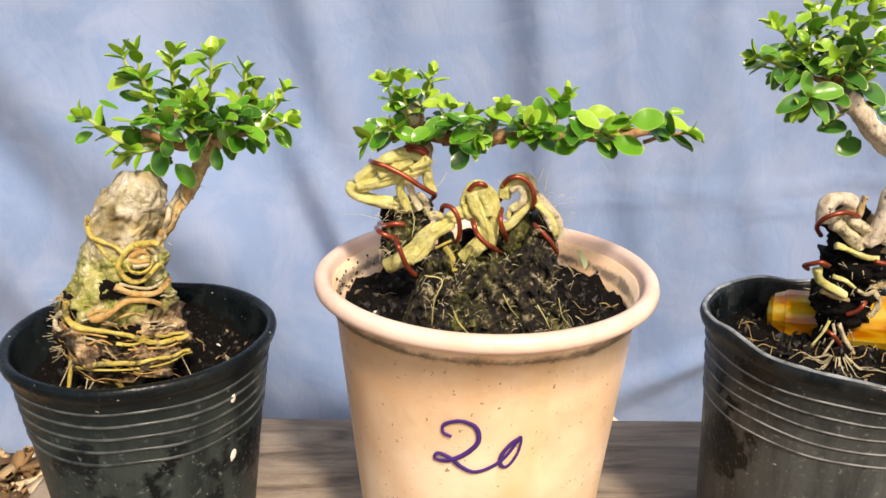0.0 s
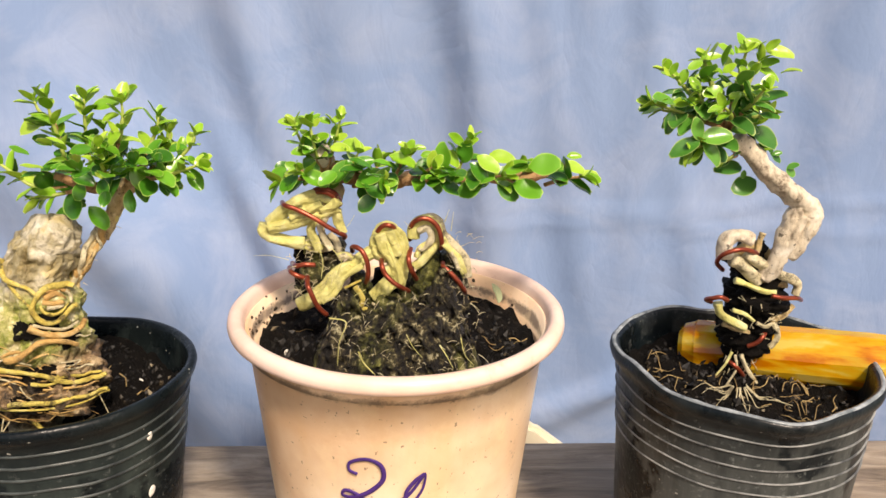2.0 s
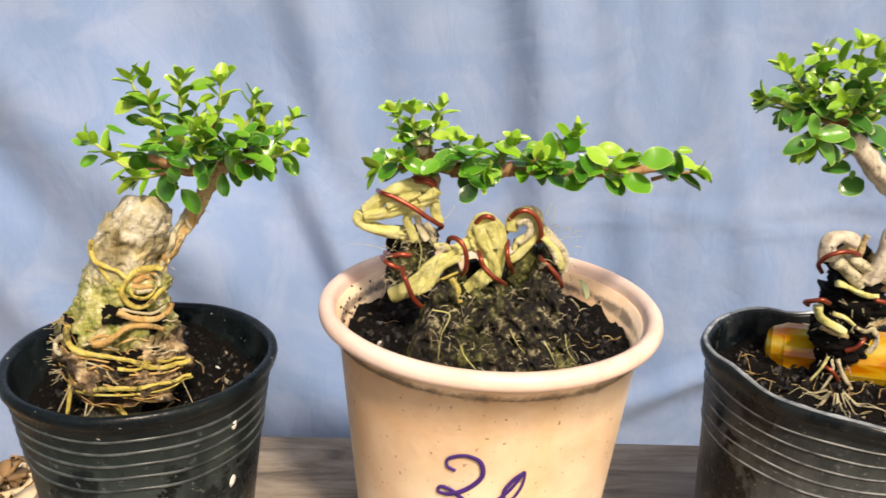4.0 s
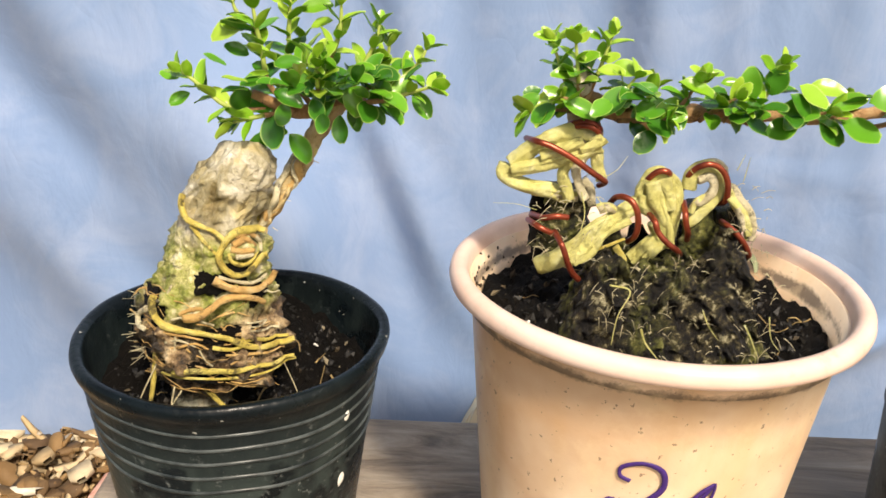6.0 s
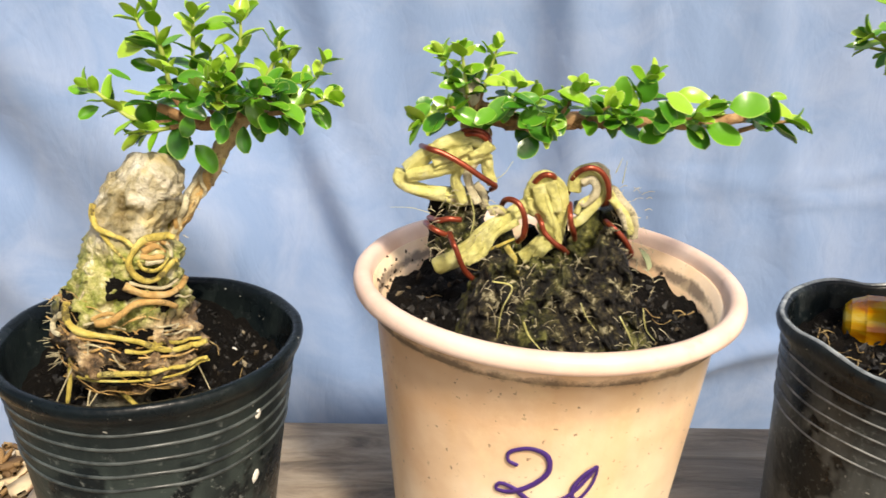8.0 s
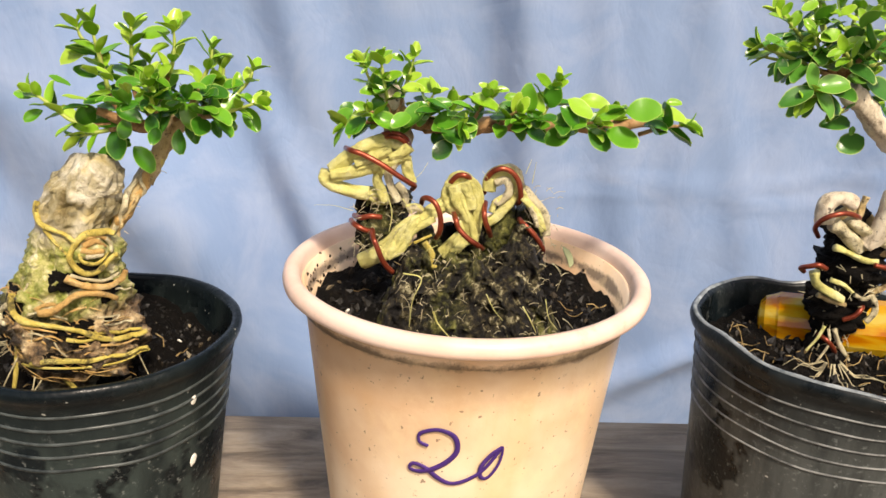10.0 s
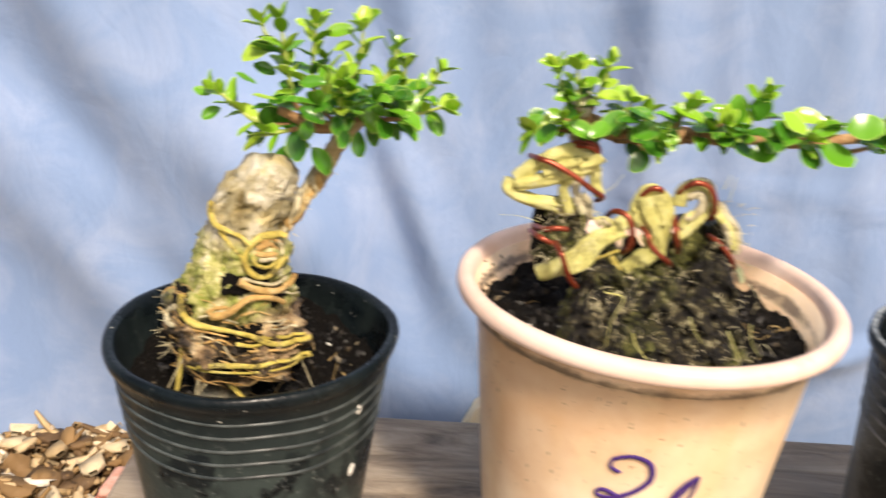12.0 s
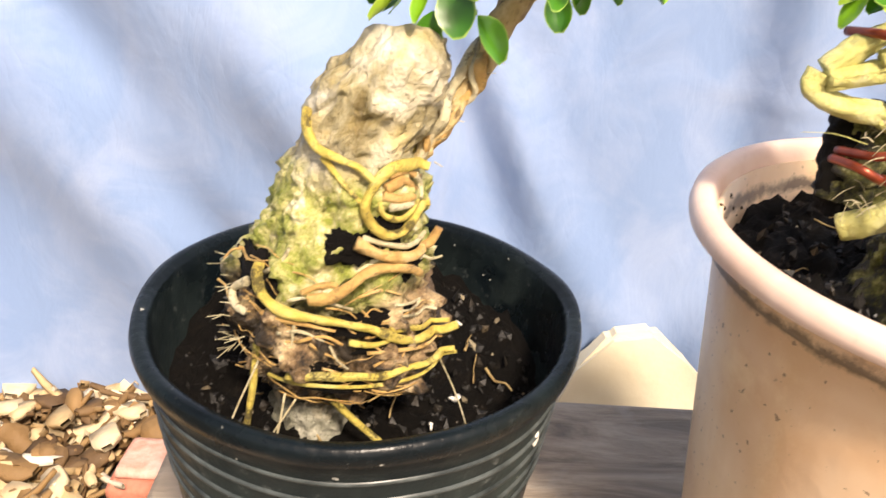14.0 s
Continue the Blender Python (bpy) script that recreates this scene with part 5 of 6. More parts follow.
    roots += [([(14.9, 195.3, 0), (17.2, 189.3, 0), (18.9, 183.6, 0)], 2.3, ROOT_PALE),
          ([(17.3, 172.3, 2), (13.2, 168.7, 2), (9.3, 164.5, 2), (7.2, 162.7, 2)], 2.7, ROOT_PALE),
          ([(18.6, 170.8, 0), (15.1, 167.3, 0), (11.6, 163.9, 0)], 1.9, ROOT_PALE),
          ([(13.5, 178.1, 1), (16.3, 174, 1), (19, 171.2, 1)], 2.2, ROOT_PALE)]
    roots += [([(25.9, 190.4, 5), (26.9, 196.1, 5), (31.4, 198.9, 5), (35.4, 196.9, 5), (37.3, 192.9, 5), (36.8, 188.1, 5), (32.8, 182.6, 5), (29, 178.6, 5), (26.4, 176.7, 5)], 2.5, ROOT_PALE),
          ([(28.2, 194.4, 3), (32, 195.9, 3), (34.2, 193.4, 3), (33.6, 189.3, 3), (30.1, 185.6, 3), (28.5, 186.9, 3)], 1.7, ROOT_CREAM),
          ([(36.2, 199.1, 7), (38.7, 195.7, 7), (40.6, 190.3, 7), (40.1, 186.5, 7)], 1.7, ROOT_CREAM),
          ([(32.2, 200, 7), (35.9, 200.4, 7), (39.2, 197.4, 7)], 1.3, ROOT_CREAM)]
    roots += [([(27.6, 181.7, 3), (28.8, 185.9, 3), (32.3, 188.3, 3)], 1.3, ROOT_PALE),
          ([(40, 192.1, 3), (44.4, 187.4, 3), (48.4, 183.3, 3), (50.8, 177.8, 3), (50.9, 172, 3)], 2.2, ROOT_CREAM),
          ([(39.9, 189.3, 1), (44.8, 183.9, 1), (48.1, 178.4, 1), (49.3, 174.6, 1)], 1.8, ROOT_PALE),
          ([(42.8, 190.5, 4), (47.8, 185.8, 4), (51.3, 180.3, 4), (52.9, 171.7, 4)], 1.2, ROOT_CREAM)]
    roots += [([(43.2, 185.5, 0), (45.5, 180.8, 0), (47, 176.7, 0)], 1.2, ROOT_CREAM)]
    for pts, r, mat in roots:
        bm = bmesh.new()
        tube(bm, mm(pts, 0.294, "as_traced"), r / 1000, 10, 18, r / 1000 * 0.85, 0.24, rng.random() * 9, True, 0.13)
        part("root", bm, mat, t)
        if r > 1.8:
            # thinner strands that wind along it
            line = spline(mm(pts, 0.294, "as_traced"), 10)
            for k in range(3):
                a0, pitch = rng.uniform(0, 6.3), rng.uniform(-2.4, 2.4)
                bm = bmesh.new()
                wound = []
                for i, p in enumerate(line):
                    d = (line[min(i + 1, len(line) - 1)] - line[max(i - 1, 0)]).normalized()
                    e = d.cross(Vector((0, 1, 0))).normalized()
                    f = d.cross(e)
                    a = a0 + pitch * i / len(line)
                    wound.append(p + (e * math.cos(a) + f * math.sin(a)) * r * 0.00072)
                tube(bm, wound, r * 0.00046, 1, 10, r * 0.0003, 0.3, rng.random() * 9, False, 0.1)
                part("root_strand", bm, ROOT_PALE, t)
    for pts, r, e, mat in (([(-19.1, 186.5, 12), (-19.8, 180.1, 12), (-21.2, 171.5, 12), (-22.6, 161.4, 12)], 5.5, 7.0, MOSSY),
                           ([(-12.4, 185.6, 13), (-12.3, 177.1, 13), (-14.4, 169.9, 13), (-17.8, 159.6, 13)], 5.0, 6.0, MOSSY),
                           ([(-27.3, 183.3, 13), (-26, 176.9, 13), (-25.4, 168.3, 13), (-24.4, 158.1, 13)], 3.5, 5.0, SOIL),
                           ([(42.9, 182, 8), (45.4, 173.5, 8), (44, 162, 8), (41.7, 153.2, 8)], 5.0, 8.5, MOSSY),
                           ([(33.6, 183, 9), (33.9, 174.5, 9), (34.4, 164.5, 9), (33.5, 154.2, 9)], 4.5, 8.5, MOSSY),
                           ([(21.7, 174.4, 9), (21.9, 167.2, 9), (20.9, 157, 9)], 4.0, 6.0, SOIL),
                           ([(1.3, 172.3, 6), (1.4, 165.1, 6), (0.2, 155, 6)], 3.5, 7.0, MOSSY),
                           ([(10.8, 173.2, 8), (11.7, 166, 8), (11.2, 157.3, 8)], 3.0, 6.0, SOIL)):
        bm = bmesh.new()
        tube(bm, mm(pts, 0.298, "as_traced"), r / 1000, 10, 26, e / 1000, 0.6, rng.random() * 9)
        part("soil_core", bm, mat, t, "dark soil caught among the roots")
    # thin rootlets
    fine = [([(-9, 170), (-2, 168), (-5, 159), (-6, 148)], 0.254, 0.6), ([(3, 155), (5, 150), (10, 144)], 0.253, 0.8), ([(37, 158), (40, 153), (43, 147)], 0.253, 0.6),
          ([(-7, 196), (-3, 199), (0, 204)], 0.290, 0.25), ([(-30, 182), (-38, 184), (-46, 184)], 0.292, 0.22), ([(-5, 164), (0, 169), (5, 172)], 0.281, 0.5),
          ([(43, 196), (44, 205)], 0.292, 0.3), ([(40, 200), (42, 206)], 0.292, 0.3), ([(26, 196), (22, 201)], 0.290, 0.25), ([(-16, 192), (-14, 184), (-15, 176)], 0.284, 0.5)]
    fine += [([(-10, 190), (-6, 184), (-8, 178)], 0.285, 0.4), ([(23, 162), (26, 156), (30, 151)], 0.255, 0.4), ([(46, 160), (48, 152), (52, 147)], 0.256, 0.4)]
    for pts, y, r in fine:
        bm = bmesh.new()
        tube(bm, mm(pts, y, "as_traced"), r / 1800, 6, 6, r / 3600, 0.1, rng.random())
        part("rootlet", bm, ROOT_PALE, t)
    bm = bmesh.new()
    for _ in range(420):
        x, z = rng.uniform(-30, 56), rng.uniform(144, 192)
        if not ((z < 172 and x > -10) or (x < -8 and z > 164) or x > 40):
            continue
        y = 0.254 + 0.0011 * max(0, z - 146) + rng.uniform(-0.002, 0.005)
        if x < -12:
            y = 0.292 + rng.uniform(-0.003, 0.004)
        dx, dz = rng.uniform(-5, 5), rng.uniform(-6, 2)
        tube(bm, mm([(x, z), (x + dx * 0.5, z + dz * 0.5 + 0.6), (x + dx, z + dz)], y, "as_traced"), rng.uniform(0.0001, 0.00022), 3, 5, 0.0001)
    tagged(part("root_fuzz", bm, ROOT_CREAM, t, "fine pale root hairs"), kind="stuff")
    # copper wire, in turns round the roots
    wires = [[(-34.2, 204.5, 15), (-31.5, 206.2, 4), (-26.3, 205, 2), (-18.6, 201.3, 1), (-12.1, 197, 1), (-7, 193.7, 2), (-5.1, 191.7, 5), (-5.9, 188.4, 12)],
          [(-19.5, 208.2, 18), (-18.5, 211.9, 10), (-13.6, 213.6, 5), (-9.2, 211.3, 6), (-7.6, 206.3, 12)],
          [(-18.8, 208.2, 15), (-16.8, 211.6, 7), (-12.9, 212.3, 4), (-9.4, 209.9, 5), (-8, 204.9, 11)],
          [(-30.3, 176.2, 11), (-27, 178.8, 0), (-23, 180.2, -2), (-18.3, 179.6, -1)]]
    wires += [[(-31.6, 174.4, 10), (-29.7, 175.6, 1), (-26.3, 174.3, -1), (-22.5, 172.3, 1)],
          [(-22.3, 172.9, 2), (-21.4, 172.4, -7), (-20.1, 170.1, -9), (-18, 164.7, -9), (-15.7, 160.5, -8), (-13.1, 157.6, -7)],
          [(-1.9, 183.5, 7), (-1.5, 187.8, 0), (0.5, 189.2, -4), (3, 188.2, -6), (4.9, 185.1, -7), (5.9, 180.2, -7), (5.6, 175.4, -6), (4.5, 171.2, -1)],
          [(9.3, 188.3, 9), (9.9, 194.3, 3), (12.7, 197.8, 1), (16.4, 197.6, 1), (18.6, 193.7, 7)]]
    wires += [[(11.5, 181.5, 2), (12, 181.2, -6), (13.5, 177.5, -7), (17.1, 173.9, -8), (21.2, 170.8, -7), (24, 167.3, -2)],
          [(24.5, 188.2, 10), (25.2, 196.9, 4), (28.9, 201, 1), (33.4, 200.7, 1), (36.9, 197.5, 1), (38.6, 192.9, 1), (39.2, 187.3, 3), (39, 183.9, 10)],
          [(25, 185.2, 6), (24, 183.2, -1), (24.6, 179.5, -2), (26.1, 175.7, -1), (27.8, 170.9, 4)],
          [(39.8, 178.5, 5), (39.9, 179.3, -2), (43.4, 176.6, -4), (46.8, 172.6, -4), (49.6, 168, -2), (50.7, 163.5, 5)]]
    for pts in wires:
        bm = bmesh.new()
        tube(bm, mm(pts, 0.293, "as_traced"), 0.00115, 7, 10)
        part("wire", bm, COPPER, t, "reddish copper wire")
    # stump and the long side branch
    bm = bmesh.new()
    tube(bm, mm([(-13, 203, 16), (-13, 210, 20), (-14, 217, 22), (-15, 224, 22)], 0.294, "as_traced"), 0.0066, 6, 14, 0.0050, 0.2, 4.0)
    part("trunk", bm, BARK_TAN, t)
    bm = bmesh.new()
    bmesh.ops.create_icosphere(bm, subdivisions=3, radius=0.0056)
    for v in bm.verts:
        v.co *= 1 + 0.25 * noise.noise(v.co * 240)
        v.co += Vector((-0.0160, 0.311, 0.2262))
    part("cut_knob", bm, BARK_PALE, t, "pale healed cut")
    main = [(-13.4, 217.9, 21.6), (-1.7, 215.2, 19.5), (6.7, 213.4, 18), (14, 212.6, 16.6), (23.2, 216.1, 14.9), (33.4, 217.5, 13), (42.5, 216.8, 11.3), (54.5, 218.3, 9), (71.3, 218.9, 5.7), (84.8, 221.4, 3.1), (94.3, 223.8, 1.1)]
    bm = bmesh.new()
    tube(bm, mm(main, 0.293, "as_traced"), 0.0040, 6, 12, 0.0020, 0.3, 6.0)
    part("branch", bm, BRANCH, t)
    ups = [([(-16.6, 209.3, 22), (-20.8, 220, 22), (-26.1, 232.7, 22)], 0.0085, 0.45),
          ([(-14.4, 211.5, 21.8), (-16.6, 223.2, 18), (-18.7, 235.9, 18)], 0.0085, 0.3),
          ([(-12.3, 211.6, 21.4), (-8.1, 224.5, 20.7), (-4.9, 236.2, 20.1)], 0.008, 0.4),
          ([(-16.6, 208.3, 22), (-25.1, 209.3, 18), (-33.6, 208.3, 16)], 0.0095, 0.3)]
    ups += [([(-5.9, 207.6, 20.3), (-0.7, 215.2, 15.3), (3.5, 222.7, 12.6)], 0.0085, 0.4),
          ([(-13.4, 209.4, 21.6), (-18.7, 213.6, 13), (-22.9, 215.7, 10)], 0.0095, 0.3),
          ([(17.1, 204.3, 16.1), (21.2, 213.9, 11.3), (25.3, 222.4, 8.5)], 0.0095, 0.4),
          ([(29.4, 208, 13.8), (33.4, 214.4, 7), (37.5, 218.7, 2.2)], 0.0095, 0.3)]
    ups += [([(45.6, 207.6, 10.7), (50.6, 218.1, 9.8), (54.5, 229.5, 9)], 0.0085, 0.6),
          ([(59.5, 208.2, 8), (64.4, 213.5, 3.1), (68.3, 215.7, -1.7)], 0.0105, 0.3),
          ([(6.7, 206, 18), (10.8, 212.5, 21.2), (12.9, 216.7, 22.8)], 0.0095, 0.3),
          ([(37.5, 208.3, 12.2), (43.6, 213.7, 15.1), (45.6, 217.9, 16.7)], 0.01, 0.3)]
    ups += [([(71.3, 208.7, 5.7), (76.1, 213, 6.8), (79, 215.1, 8.2)], 0.0105, 0.4),
          ([(88.6, 210.5, 2.3), (97.2, 214.9, -3.4), (105, 216, -5)], 0.01, 0.3),
          ([(0.4, 205.7, 19.1), (8.8, 208.2, 9.6), (15, 210.5, 4.5)], 0.0095, 0.3)]
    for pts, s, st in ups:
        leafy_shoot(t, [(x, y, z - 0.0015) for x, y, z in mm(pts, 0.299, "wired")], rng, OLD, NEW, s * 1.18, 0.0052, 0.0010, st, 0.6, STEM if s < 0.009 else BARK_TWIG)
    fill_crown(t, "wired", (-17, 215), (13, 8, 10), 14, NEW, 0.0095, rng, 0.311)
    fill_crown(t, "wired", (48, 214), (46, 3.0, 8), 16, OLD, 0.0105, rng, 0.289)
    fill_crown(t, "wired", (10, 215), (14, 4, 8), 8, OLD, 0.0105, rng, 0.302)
    big = [(-25.6, 240.5, -33.9, 242.9, 17.6),
          (-25.2, 240.8, -21.3, 245, 16.4),
          (-19.3, 240.2, -21.8, 245.3, 15.9),
          (-18.9, 240.6, -15.4, 244, 13.3),
          (-10.9, 241.5, -15.8, 244.5, 14.6),
          (-10.6, 241.7, -5.5, 245.3, 15.6)]
    big += [(-9.3, 234.3, -3.6, 236.7, 15.3),
          (-25.5, 237.7, -28.1, 235.6, 15.1),
          (-19.2, 234.5, -11.4, 237.2, 13),
          (-18.6, 236.3, -15, 234.8, 11.2),
          (-18, 229.7, -27.8, 230.7, 10.4),
          (-23.5, 220.7, -12.2, 215.4, 5.5)]
    big += [(-25.8, 218.9, -33.7, 212.6, 9.6),
          (-31.2, 221.4, -38.1, 216.9, 12.5),
          (-30.4, 222.8, -36.7, 221.2, 16.3),
          (-11.4, 231.2, -2, 230.3, 11.4),
          (-6.7, 232.7, 4.2, 232.3, 12.4),
          (-1, 226.2, -11.2, 219.4, 5.3)]
    big += [(-3.1, 227.3, -1.4, 220.1, 4.6),
          (9.2, 226.8, 0, 224.7, 5.3),
          (13.3, 221.7, 2.1, 219.5, 2.7),
          (4.7, 217.9, 14, 212.4, 0.4),
          (13.9, 213, 11.2, 220.7, -0.2),
          (8.9, 212.6, 2.1, 205.4, 1.1)]
    big += [(15.1, 230, 28.5, 224.1, 2),
          (25.4, 230.3, 16.3, 228.6, 4.2),
          (24.4, 232.5, 19.7, 235, 6),
          (25.8, 232.7, 30.9, 233.8, 4.8),
          (29, 230.5, 35.5, 232.1, -0.1),
          (32.9, 222.1, 38.9, 214.9, -0.6)]
    big += [(37.2, 220.2, 46.6, 215.2, -3.8),
          (55.6, 219.3, 45.8, 215.1, -5.6),
          (39.4, 226.5, 42.9, 218.9, 0.4),
          (38.3, 232.3, 46.2, 226.3, 2.1),
          (47.9, 226.7, 49.3, 236.8, 2.9),
          (48, 234.2, 40.6, 239.6, 3.7)]
    big += [(48.3, 234.4, 54, 238, 2.4),
          (47.7, 222.9, 61.7, 222.8, -6.4),
          (50, 229.2, 58.4, 222.4, -8.4),
          (53, 232, 62.8, 226.2, -7.2),
          (58.8, 231.8, 70, 230.4, -2.3),
          (64.4, 225.2, 74.4, 230.3, -7.4)]
    big += [(62.4, 220.6, 71, 213.2, -6.6),
          (69, 220.5, 83.7, 215.9, -8.6),
          (75, 228.7, 90.8, 231.8, -12),
          (77, 227.5, 94.8, 227.7, -8),
          (90.7, 229.7, 99.5, 226, -8),
          (92.5, 231.5, 98.4, 232.6, -4)]
    big += [(18.7, 223, 14, 226.1, 7.1),
          (42, 218.6, 48, 220.8, 1.7)]
    traced_leaves(t, big, 0.292, OLD, NEW, rng, 229.5)


wired_tree()


def fallen_leaf():
    bm = bmesh.new()
    me = NEW[1]
    bm.from_mesh(me)
    ob = new("fallen_leaf", bpy.data.meshes.new("fallen_leaf"))
    bm.to_mesh(ob.data)
    bm.free()
    ob.data.materials.append(DEAD_LEAF)
    ob.matrix_basis = pose(0.071, 0.333, 0.1440, 55, 20, 35) @ Matrix.Diagonal((0.012, 0.0115, 0.012, 1))
    tagged(ob, "faded grey-green fallen leaf resting on the soil", "leaf")


fallen_leaf()

# ---- the twisted tree ----
def twisted_tree():
    rng = random.Random(57)
    t = thing("bonsai", (0.19, 0.30, 0.118), "bonsai with a twisted earthy root spiral and pale bent trunk", "bonsai", "bonsai trees")
    for pts, r, e in (([(188.5, 179.7, 12), (196.5, 166.5, 12), (198.8, 157.5, 12)], 0.0090, 0.0125), ([(198.8, 157.5, 12), (197.8, 151.3, 12), (196, 140.3, 12), (195, 129.2, 12)], 0.0145, 0.0120), ([(196, 140.3, 12), (195, 129.2, 12), (193, 114.5, 12), (191.4, 101.2, 12)], 0.0115, 0.0070)):
        bm = bmesh.new()
        tube(bm, mm(pts, 0.303, "as_traced"), r, 14, 40, e, 0.42, r * 900)
        part("root_mass", bm, SOIL, t, "dark soil packed between the roots")
    strands = [([(176.3, 178.8, 3), (175.3, 186.4, 3), (181.3, 190, 3), (187.9, 187.3, 3)], 4.0, BARK_PALE),
          ([(178, 179.2, -1), (183.9, 175.4, -1), (190.3, 170.4, -1), (192.9, 167.6, -1)], 3.3, ROOT_CREAM),
          ([(183.9, 181.4, -1), (191.9, 177, -1), (201.1, 172.2, -1), (208.6, 169.4, -1), (212.1, 165.8, -1), (211.6, 161.1, -1)], 2.6, ROOT_CREAM),
          ([(180.4, 169.1, -2), (187.8, 166.1, -2), (195.3, 163.3, -2), (201.3, 162.7, -2)], 1.5, ROOT_PALE)]
    strands += [([(193.7, 190.5, 5), (192.6, 185, 5), (192.3, 179, 5)], 1.6, BARK_TAN),
          ([(172.4, 158, -4), (174.6, 152.9, -4), (180.2, 149, -4), (187.9, 144.6, -4)], 2.2, ROOT_PALE),
          ([(180.2, 154.9, -5), (186.2, 152.5, -5), (191.3, 148.9, -5)], 1.1, ROOT_PALE),
          ([(177.2, 146.1, -2), (183.2, 143.8, -2), (191, 141.5, -2)], 1.3, BARK_TAN)]
    strands += [([(202.2, 145.7, 0), (206.2, 141.2, 0), (206.1, 136.6, 0), (203.2, 132.5, 0)], 1.7, ROOT_CREAM),
          ([(201.8, 146.8, 1), (207.8, 149.1, 1), (212.7, 154.6, 1)], 1.6, BARK_TAN),
          ([(193.6, 146.9, -3), (198.2, 145.2, -3), (201.7, 146.7, -3)], 1.1, ROOT_CREAM),
          ([(182.6, 179.5, 8), (190.4, 183.3, 8), (198.1, 179.8, 8), (201.7, 175.5, 8)], 2.6, BARK_TAN)]
    strands += [([(190.2, 170.1, 2), (199.3, 166.6, 2), (208.1, 164.6, 2)], 1.7, BARK_TAN),
          ([(184.4, 130.4, -1), (181.9, 124.1, -1), (177.9, 117.7, -1)], 0.7, ROOT_PALE),
          ([(189, 128.9, -1), (193.2, 121.2, -1), (199, 113.3, -1)], 1.1, ROOT_CREAM),
          ([(185.2, 129.8, -3), (186.8, 122.1, -3), (182.9, 113.2, -3)], 0.7, ROOT_CREAM)]
    for pts, r, mat in strands:
        bm = bmesh.new()
        tube(bm, mm(pts, 0.303, "as_traced"), r / 1000, 10, 16, r / 1000 * 0.78, 0.24, rng.random() * 9, True, 0.12)
        part("root", bm, mat, t)
    bm = bmesh.new()
    for _ in range(90):
        a, z = rng.uniform(math.pi, 2 * math.pi), rng.uniform(112, 168)
        w = 16 if 140 < z < 168 else 9
        x, y = 193 + w * math.cos(a), 314 + w * math.sin(a)
        tube(bm, [(x / 1000, y / 1000, z / 1000), ((x + rng.uniform(-4, 4)) / 1000, (y - rng.uniform(0.5, 2.5)) / 1000, (z + rng.uniform(-4, 3)) / 1000)], rng.uniform(0.00015, 0.0004), 2, 5, 0.0001)
    tagged(part("root_fuzz", bm, ROOT_CREAM, t, "short pale root hairs"), kind="stuff")
    bm = bmesh.new()
    tube(bm, mm([(211.5, 202), (211, 204.5), (207.4, 208), (201.3, 212), (195, 216.5), (189.4, 221.3), (183.1, 227.1), (177.5, 232.8), (171.5, 237.1)], 0.301, "as_traced"), 0.0050, 8, 18, 0.0046, 0.24, 5.0, True, 0.06)
    part("trunk", bm, BARK_PALE, t)
    for pts, r, e in (([(195, 170, 2), (198, 176.1), (200.2, 183.3), (201.4, 191), (203, 199), (206, 206)], 0.0042, 0.0040), ([(204, 181, -1), (207, 185.5, -2), (209.8, 192.7, -3), (212.3, 198.3, -3), (212.8, 203.1, -2), (209, 208)], 0.0030, 0.0036),
                      ([(199, 180, -2), (203, 187, -3), (205, 195, -3), (208, 202, -3)], 0.0022, 0.0026), ([(203, 211, -3), (199, 214, -4), (194, 219, -3)], 0.0028, 0.0018), ([(193, 214, 2), (200, 216, 1), (205, 212, 0)], 0.0028, 0.0020)):
        bm = bmesh.new()
        tube(bm, mm(pts, 0.301, "as_traced"), r, 7, 12, e, 0.3, r * 3000)
        part("trunk_ridge", bm, BARK_PALE, t)
    wires = [[(179.5, 169.1, 12), (172.5, 175.8, 3), (171.6, 180.8, -2), (174.2, 184.2, -5), (180.5, 185.5, -5), (187.6, 183.2, -2), (194.4, 178.3, 8)],
          [(174.5, 153.2, 9), (168.7, 157.8, 1), (169.5, 160.9, -5), (172.4, 162.2, -7), (176.4, 160.2, -6)],
          [(197.6, 162.5, -6), (203.6, 161.4, -6), (212.7, 159.3, -1), (219.5, 154.7, 8)],
          [(190.8, 134.6, -3), (194.4, 137.6, -5), (197.6, 141, -4), (202, 141.7, 4)]]
    wires += [[(182.9, 125.5, 1), (185.9, 123.9, -3), (191.1, 118.3, -1), (195.9, 112, 6)]]
    for pts in wires:
        bm = bmesh.new()
        tube(bm, mm(pts, 0.303, "as_traced"), 0.00115, 7, 10)
        part("wire", bm, COPPER, t, "reddish copper wire")
    # pale surface roots
    for _ in range(16):
        a = rng.uniform(math.pi * 0.95, math.pi * 2.05)
        L = rng.uniform(0.010, 0.024)
        x, y = 0.186, 0.294
        pts = [(x + 0.004 * math.cos(a), y + 0.004 * math.sin(a), soil3(x, y) + 0.006)]
        for k in range(1, 4):
            a += rng.uniform(-0.5, 0.5)
            px, py = pts[-1][0] + L / 3 * math.cos(a), pts[-1][1] + L / 3 * math.sin(a)
            pts.append((px, py, soil3(px, py) + 0.0016))
        bm = bmesh.new()
        r = rng.uniform(0.0002, 0.00042)
        tube(bm, pts, r, 4, 6, r * 0.5, 0.15, rng.random())
        part("rootlet", bm, ROOT_CREAM, t)
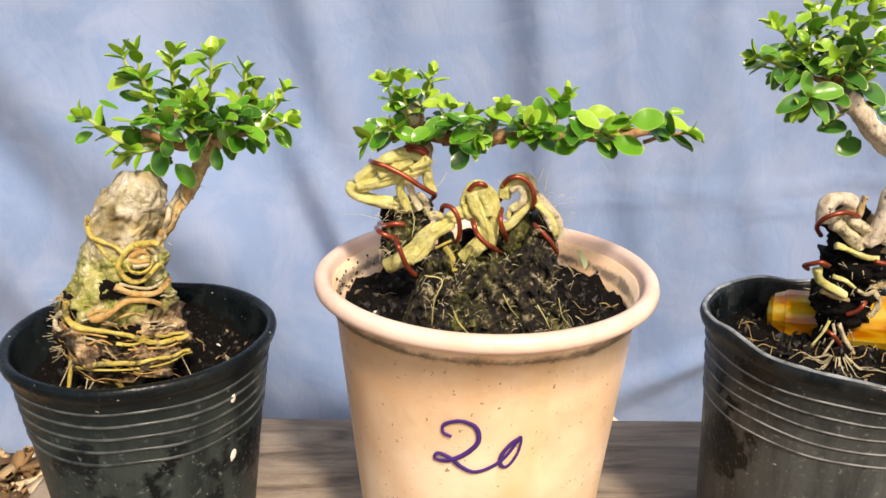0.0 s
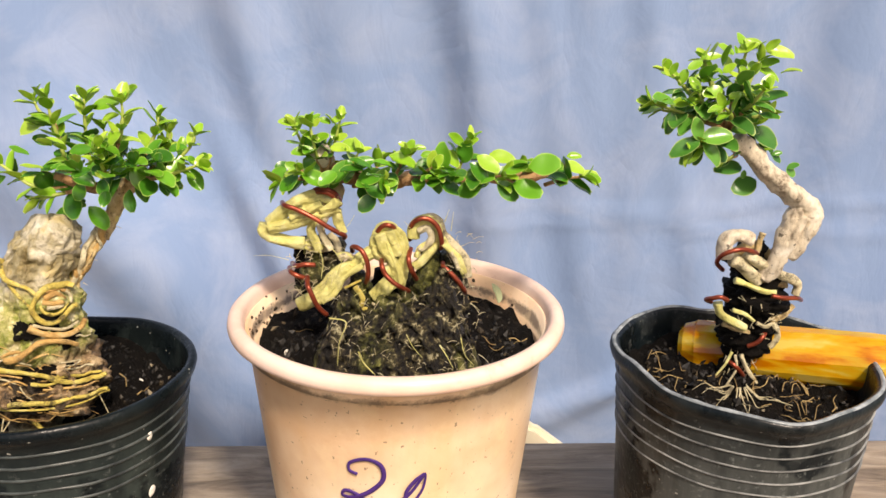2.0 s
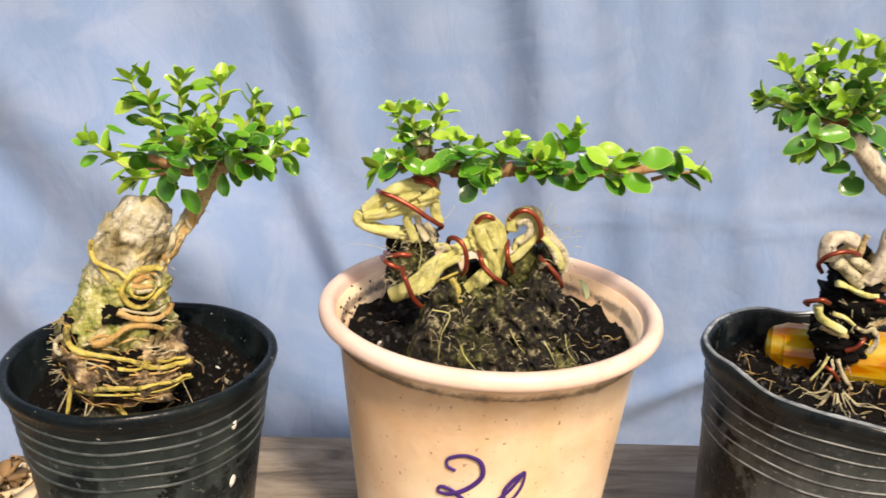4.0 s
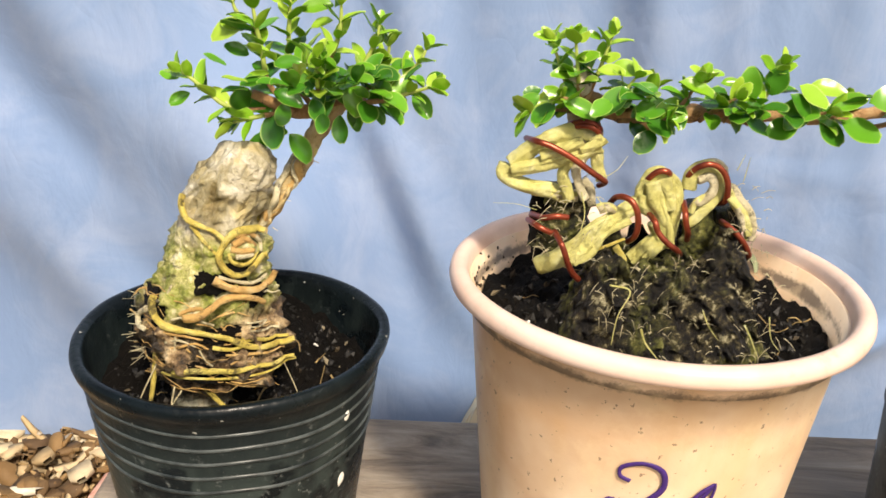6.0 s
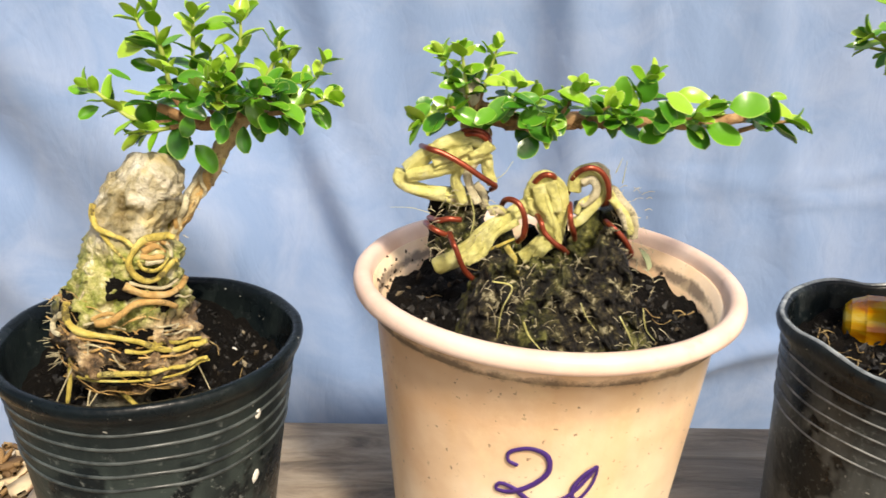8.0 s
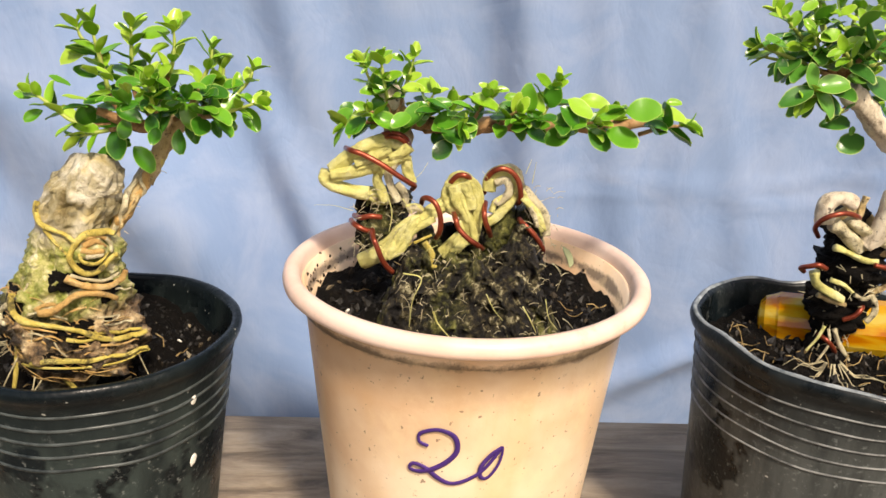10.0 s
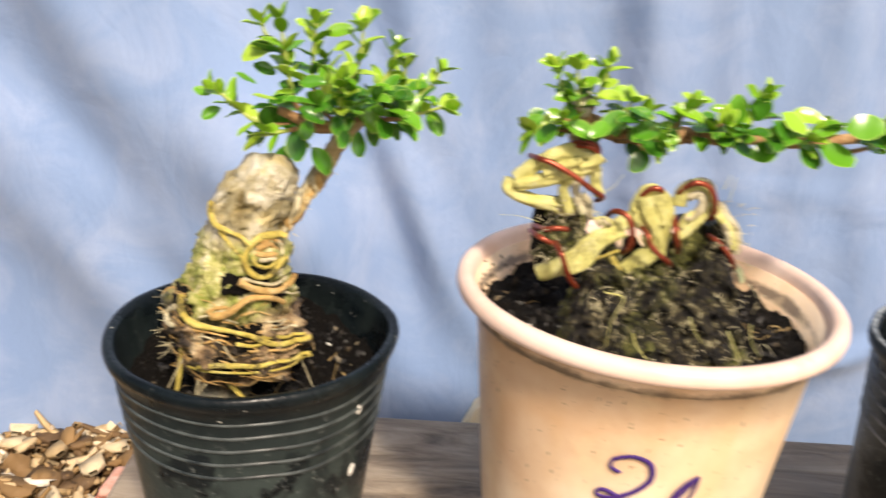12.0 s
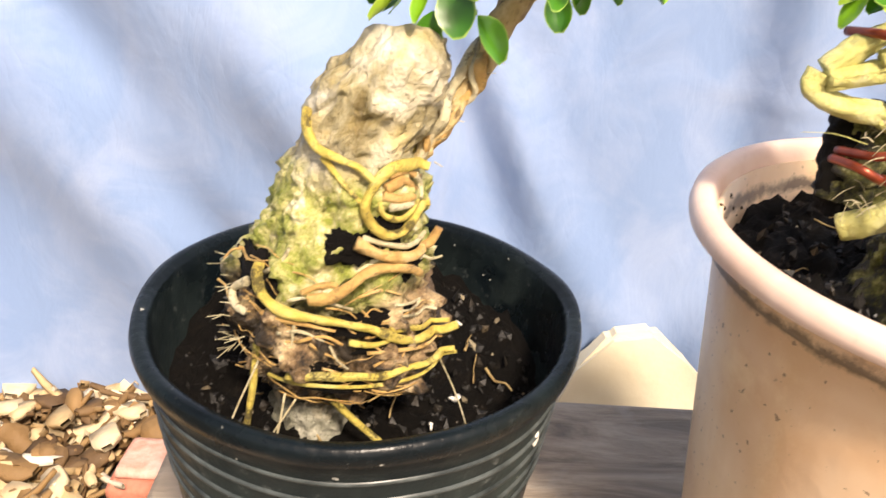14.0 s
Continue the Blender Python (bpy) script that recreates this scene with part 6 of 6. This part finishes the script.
    shoots = [([(180, 228), (168, 232, -4), (152, 238, -6), (137, 243, -6)], 0.0125), ([(176, 231), (160, 246, 0), (146, 259, 0)], 0.0115),
          ([(178, 231), (170, 250, 2), (164, 266, 2)], 0.0115), ([(180, 232), (184, 252, 4), (188, 270, 4)], 0.0115), ([(182, 232), (190, 250, 2), (196, 265, 2)], 0.0115),
          ([(180, 228), (170, 224, -10), (158, 222, -14)], 0.0135), ([(182, 229), (190, 235, -6), (198, 238, -8)], 0.0125), ([(178, 230), (174, 238, -14), (168, 244, -20)], 0.0125)]
    shoots += [([(180, 230), (186, 244, -12), (190, 252, -16)], 0.0120), ([(180, 230), (176, 246, 12), (172, 258, 16)], 0.0120), ([(192, 216), (200, 219, 4), (206, 218, 6)], 0.0095),
          ([(188, 216), (182, 215, -4), (177, 214, -6)], 0.0080), ([(176, 230), (160, 234, 8), (148, 236, 12)], 0.0120), ([(178, 230), (166, 238, -8), (158, 250, -10)], 0.0118),
          ([(181, 228), (190, 230, 8), (200, 230, 10)], 0.0122)]
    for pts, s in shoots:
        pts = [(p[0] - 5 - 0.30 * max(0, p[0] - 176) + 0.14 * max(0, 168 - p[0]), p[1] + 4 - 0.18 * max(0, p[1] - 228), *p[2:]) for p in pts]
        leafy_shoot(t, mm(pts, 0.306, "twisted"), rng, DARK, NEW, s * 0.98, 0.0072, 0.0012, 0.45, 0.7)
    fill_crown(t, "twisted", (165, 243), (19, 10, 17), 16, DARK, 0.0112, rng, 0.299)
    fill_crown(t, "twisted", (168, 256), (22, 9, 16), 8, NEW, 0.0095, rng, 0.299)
    # the leaves that show singly
    big = [(137.9, 265.1, 134.5, 269.2, -6),
          (138.2, 265.6, 140.8, 270.7, -6),
          (129.9, 254, 125.9, 256.9, -8),
          (130.1, 252.7, 124.6, 250.6, -8),
          (131.1, 253.2, 133.8, 256.5, -8),
          (138.4, 250.5, 136.9, 241, -12)]
    big += [(145.5, 254.6, 137.6, 253.5, -12),
          (151.1, 255.8, 143.6, 253.9, -10),
          (154.9, 259.1, 146.6, 255, -8),
          (159.3, 260.8, 150.1, 258.4, -14),
          (161.1, 255, 152, 249.4, -14),
          (162.6, 256.4, 168.8, 258.3, -12)]
    big += [(169.8, 260.2, 176.2, 255.3, -10),
          (173.9, 256.9, 187.1, 248.6, -6),
          (166.5, 253, 185.6, 244.2, -8),
          (165.9, 241.9, 175.4, 243.9, -12),
          (149.6, 239.3, 146.4, 249, -20),
          (149.7, 238.9, 136.5, 235, -20)]
    big += [(150.1, 239.7, 162.9, 243.1, -20),
          (151.4, 238.1, 160.2, 230.1, -18),
          (151.4, 236.1, 150.7, 227.4, -14),
          (152, 235.8, 145.1, 227.5, -10),
          (152.7, 236.5, 165.4, 229.8, -14),
          (178.4, 241.3, 194.8, 234.6, -4)]
    big += [(167.9, 274.5, 159, 278.4, 0),
          (168.8, 274.5, 178, 278, 0),
          (167.1, 274.8, 166.1, 278.1, -4),
          (182, 275.7, 174.6, 281.1, 2),
          (181.5, 276.2, 186.9, 280.8, 0),
          (183, 275.3, 194.4, 276.1, 2)]
    big += [(179.9, 267.4, 190.5, 265.2, 2),
          (178.5, 260.7, 188.1, 257, 0),
          (180.7, 268.2, 189.5, 270.9, 4),
          (152.6, 271.4, 146, 268.2, -4),
          (153.4, 272.2, 159.8, 275.1, -4),
          (152.6, 271.8, 153.3, 275.6, -4)]
    big += [(159.6, 267.7, 154.5, 268.2, -8),
          (160.6, 266.9, 165.4, 270.9, -8),
          (159.9, 266.7, 156.9, 269.1, -10),
          (178.2, 222.6, 166.3, 224.2, 0),
          (179.8, 221.7, 178.6, 217.9, 0),
          (186.8, 216.3, 175.7, 211.8, 2)]
    big += [(193.5, 228.8, 188.8, 232.9, 4),
          (193.6, 228.3, 197.5, 230, 4),
          (201.5, 221.9, 206.2, 224.6, 4),
          (201.4, 222.4, 205.1, 218.2, 4),
          (192.6, 228.8, 198, 225.2, 4),
          (146.1, 267.8, 142.6, 261.7, -4)]
    big += [(157.5, 264.1, 149.3, 265.5, -6),
          (169.7, 265.3, 164.1, 266.8, -6),
          (173.4, 264.4, 169.8, 269.4, -4)]
    traced_leaves(t, big, 0.306, DARK, NEW, rng, 254)


twisted_tree()


def build_screwdriver():
    a, b = Vector((0.1715, 0.3410, 0.1155)), Vector((0.2740, 0.2900, 0.1280))
    s = thing("screwdriver", a, "amber transparent plastic screwdriver handle lying across the pot", "screwdriver")
    along = (b - a).normalized()
    e = Vector((0, 0, 1)) - along * along.z
    e.normalize()
    f = along.cross(e)
    L = (b - a).length
    bm = bmesh.new()
    segs = 16
    rings = []
    for u, k in ((0.0, 0.45), (0.008, 0.66), (0.030, 0.84), (0.075, 0.95), (0.085, 1.0), (0.5, 1.0), (0.8, 1.0), (0.86, 0.97), (0.93, 0.80), (1.0, 0.70)):
        ring = []
        for j in range(segs):
            # broad flats with narrow bevels between them
            q = math.pi / 4 * (j // 2) + (0.16 if j % 2 else -0.16) + math.pi / 8
            ring.append(bm.verts.new(a + along * L * u + (e * math.cos(q) + f * math.sin(q)) * 0.0150 * k))
        rings.append(ring)
    for p, q in zip(rings, rings[1:]):
        for j in range(segs):
            bm.faces.new((p[j], p[(j + 1) % segs], q[(j + 1) % segs], q[j]))
    bm.faces.new(rings[0][::-1])
    bm.faces.new(rings[-1])
    part("handle", bm, AMBER, s, "", False)
    bm = bmesh.new()
    tube(bm, [b + along * 0.0005, b + along * 0.05], 0.003, 2, 12)
    part("shank", bm, STEEL, s, "dull steel shank")


build_screwdriver()
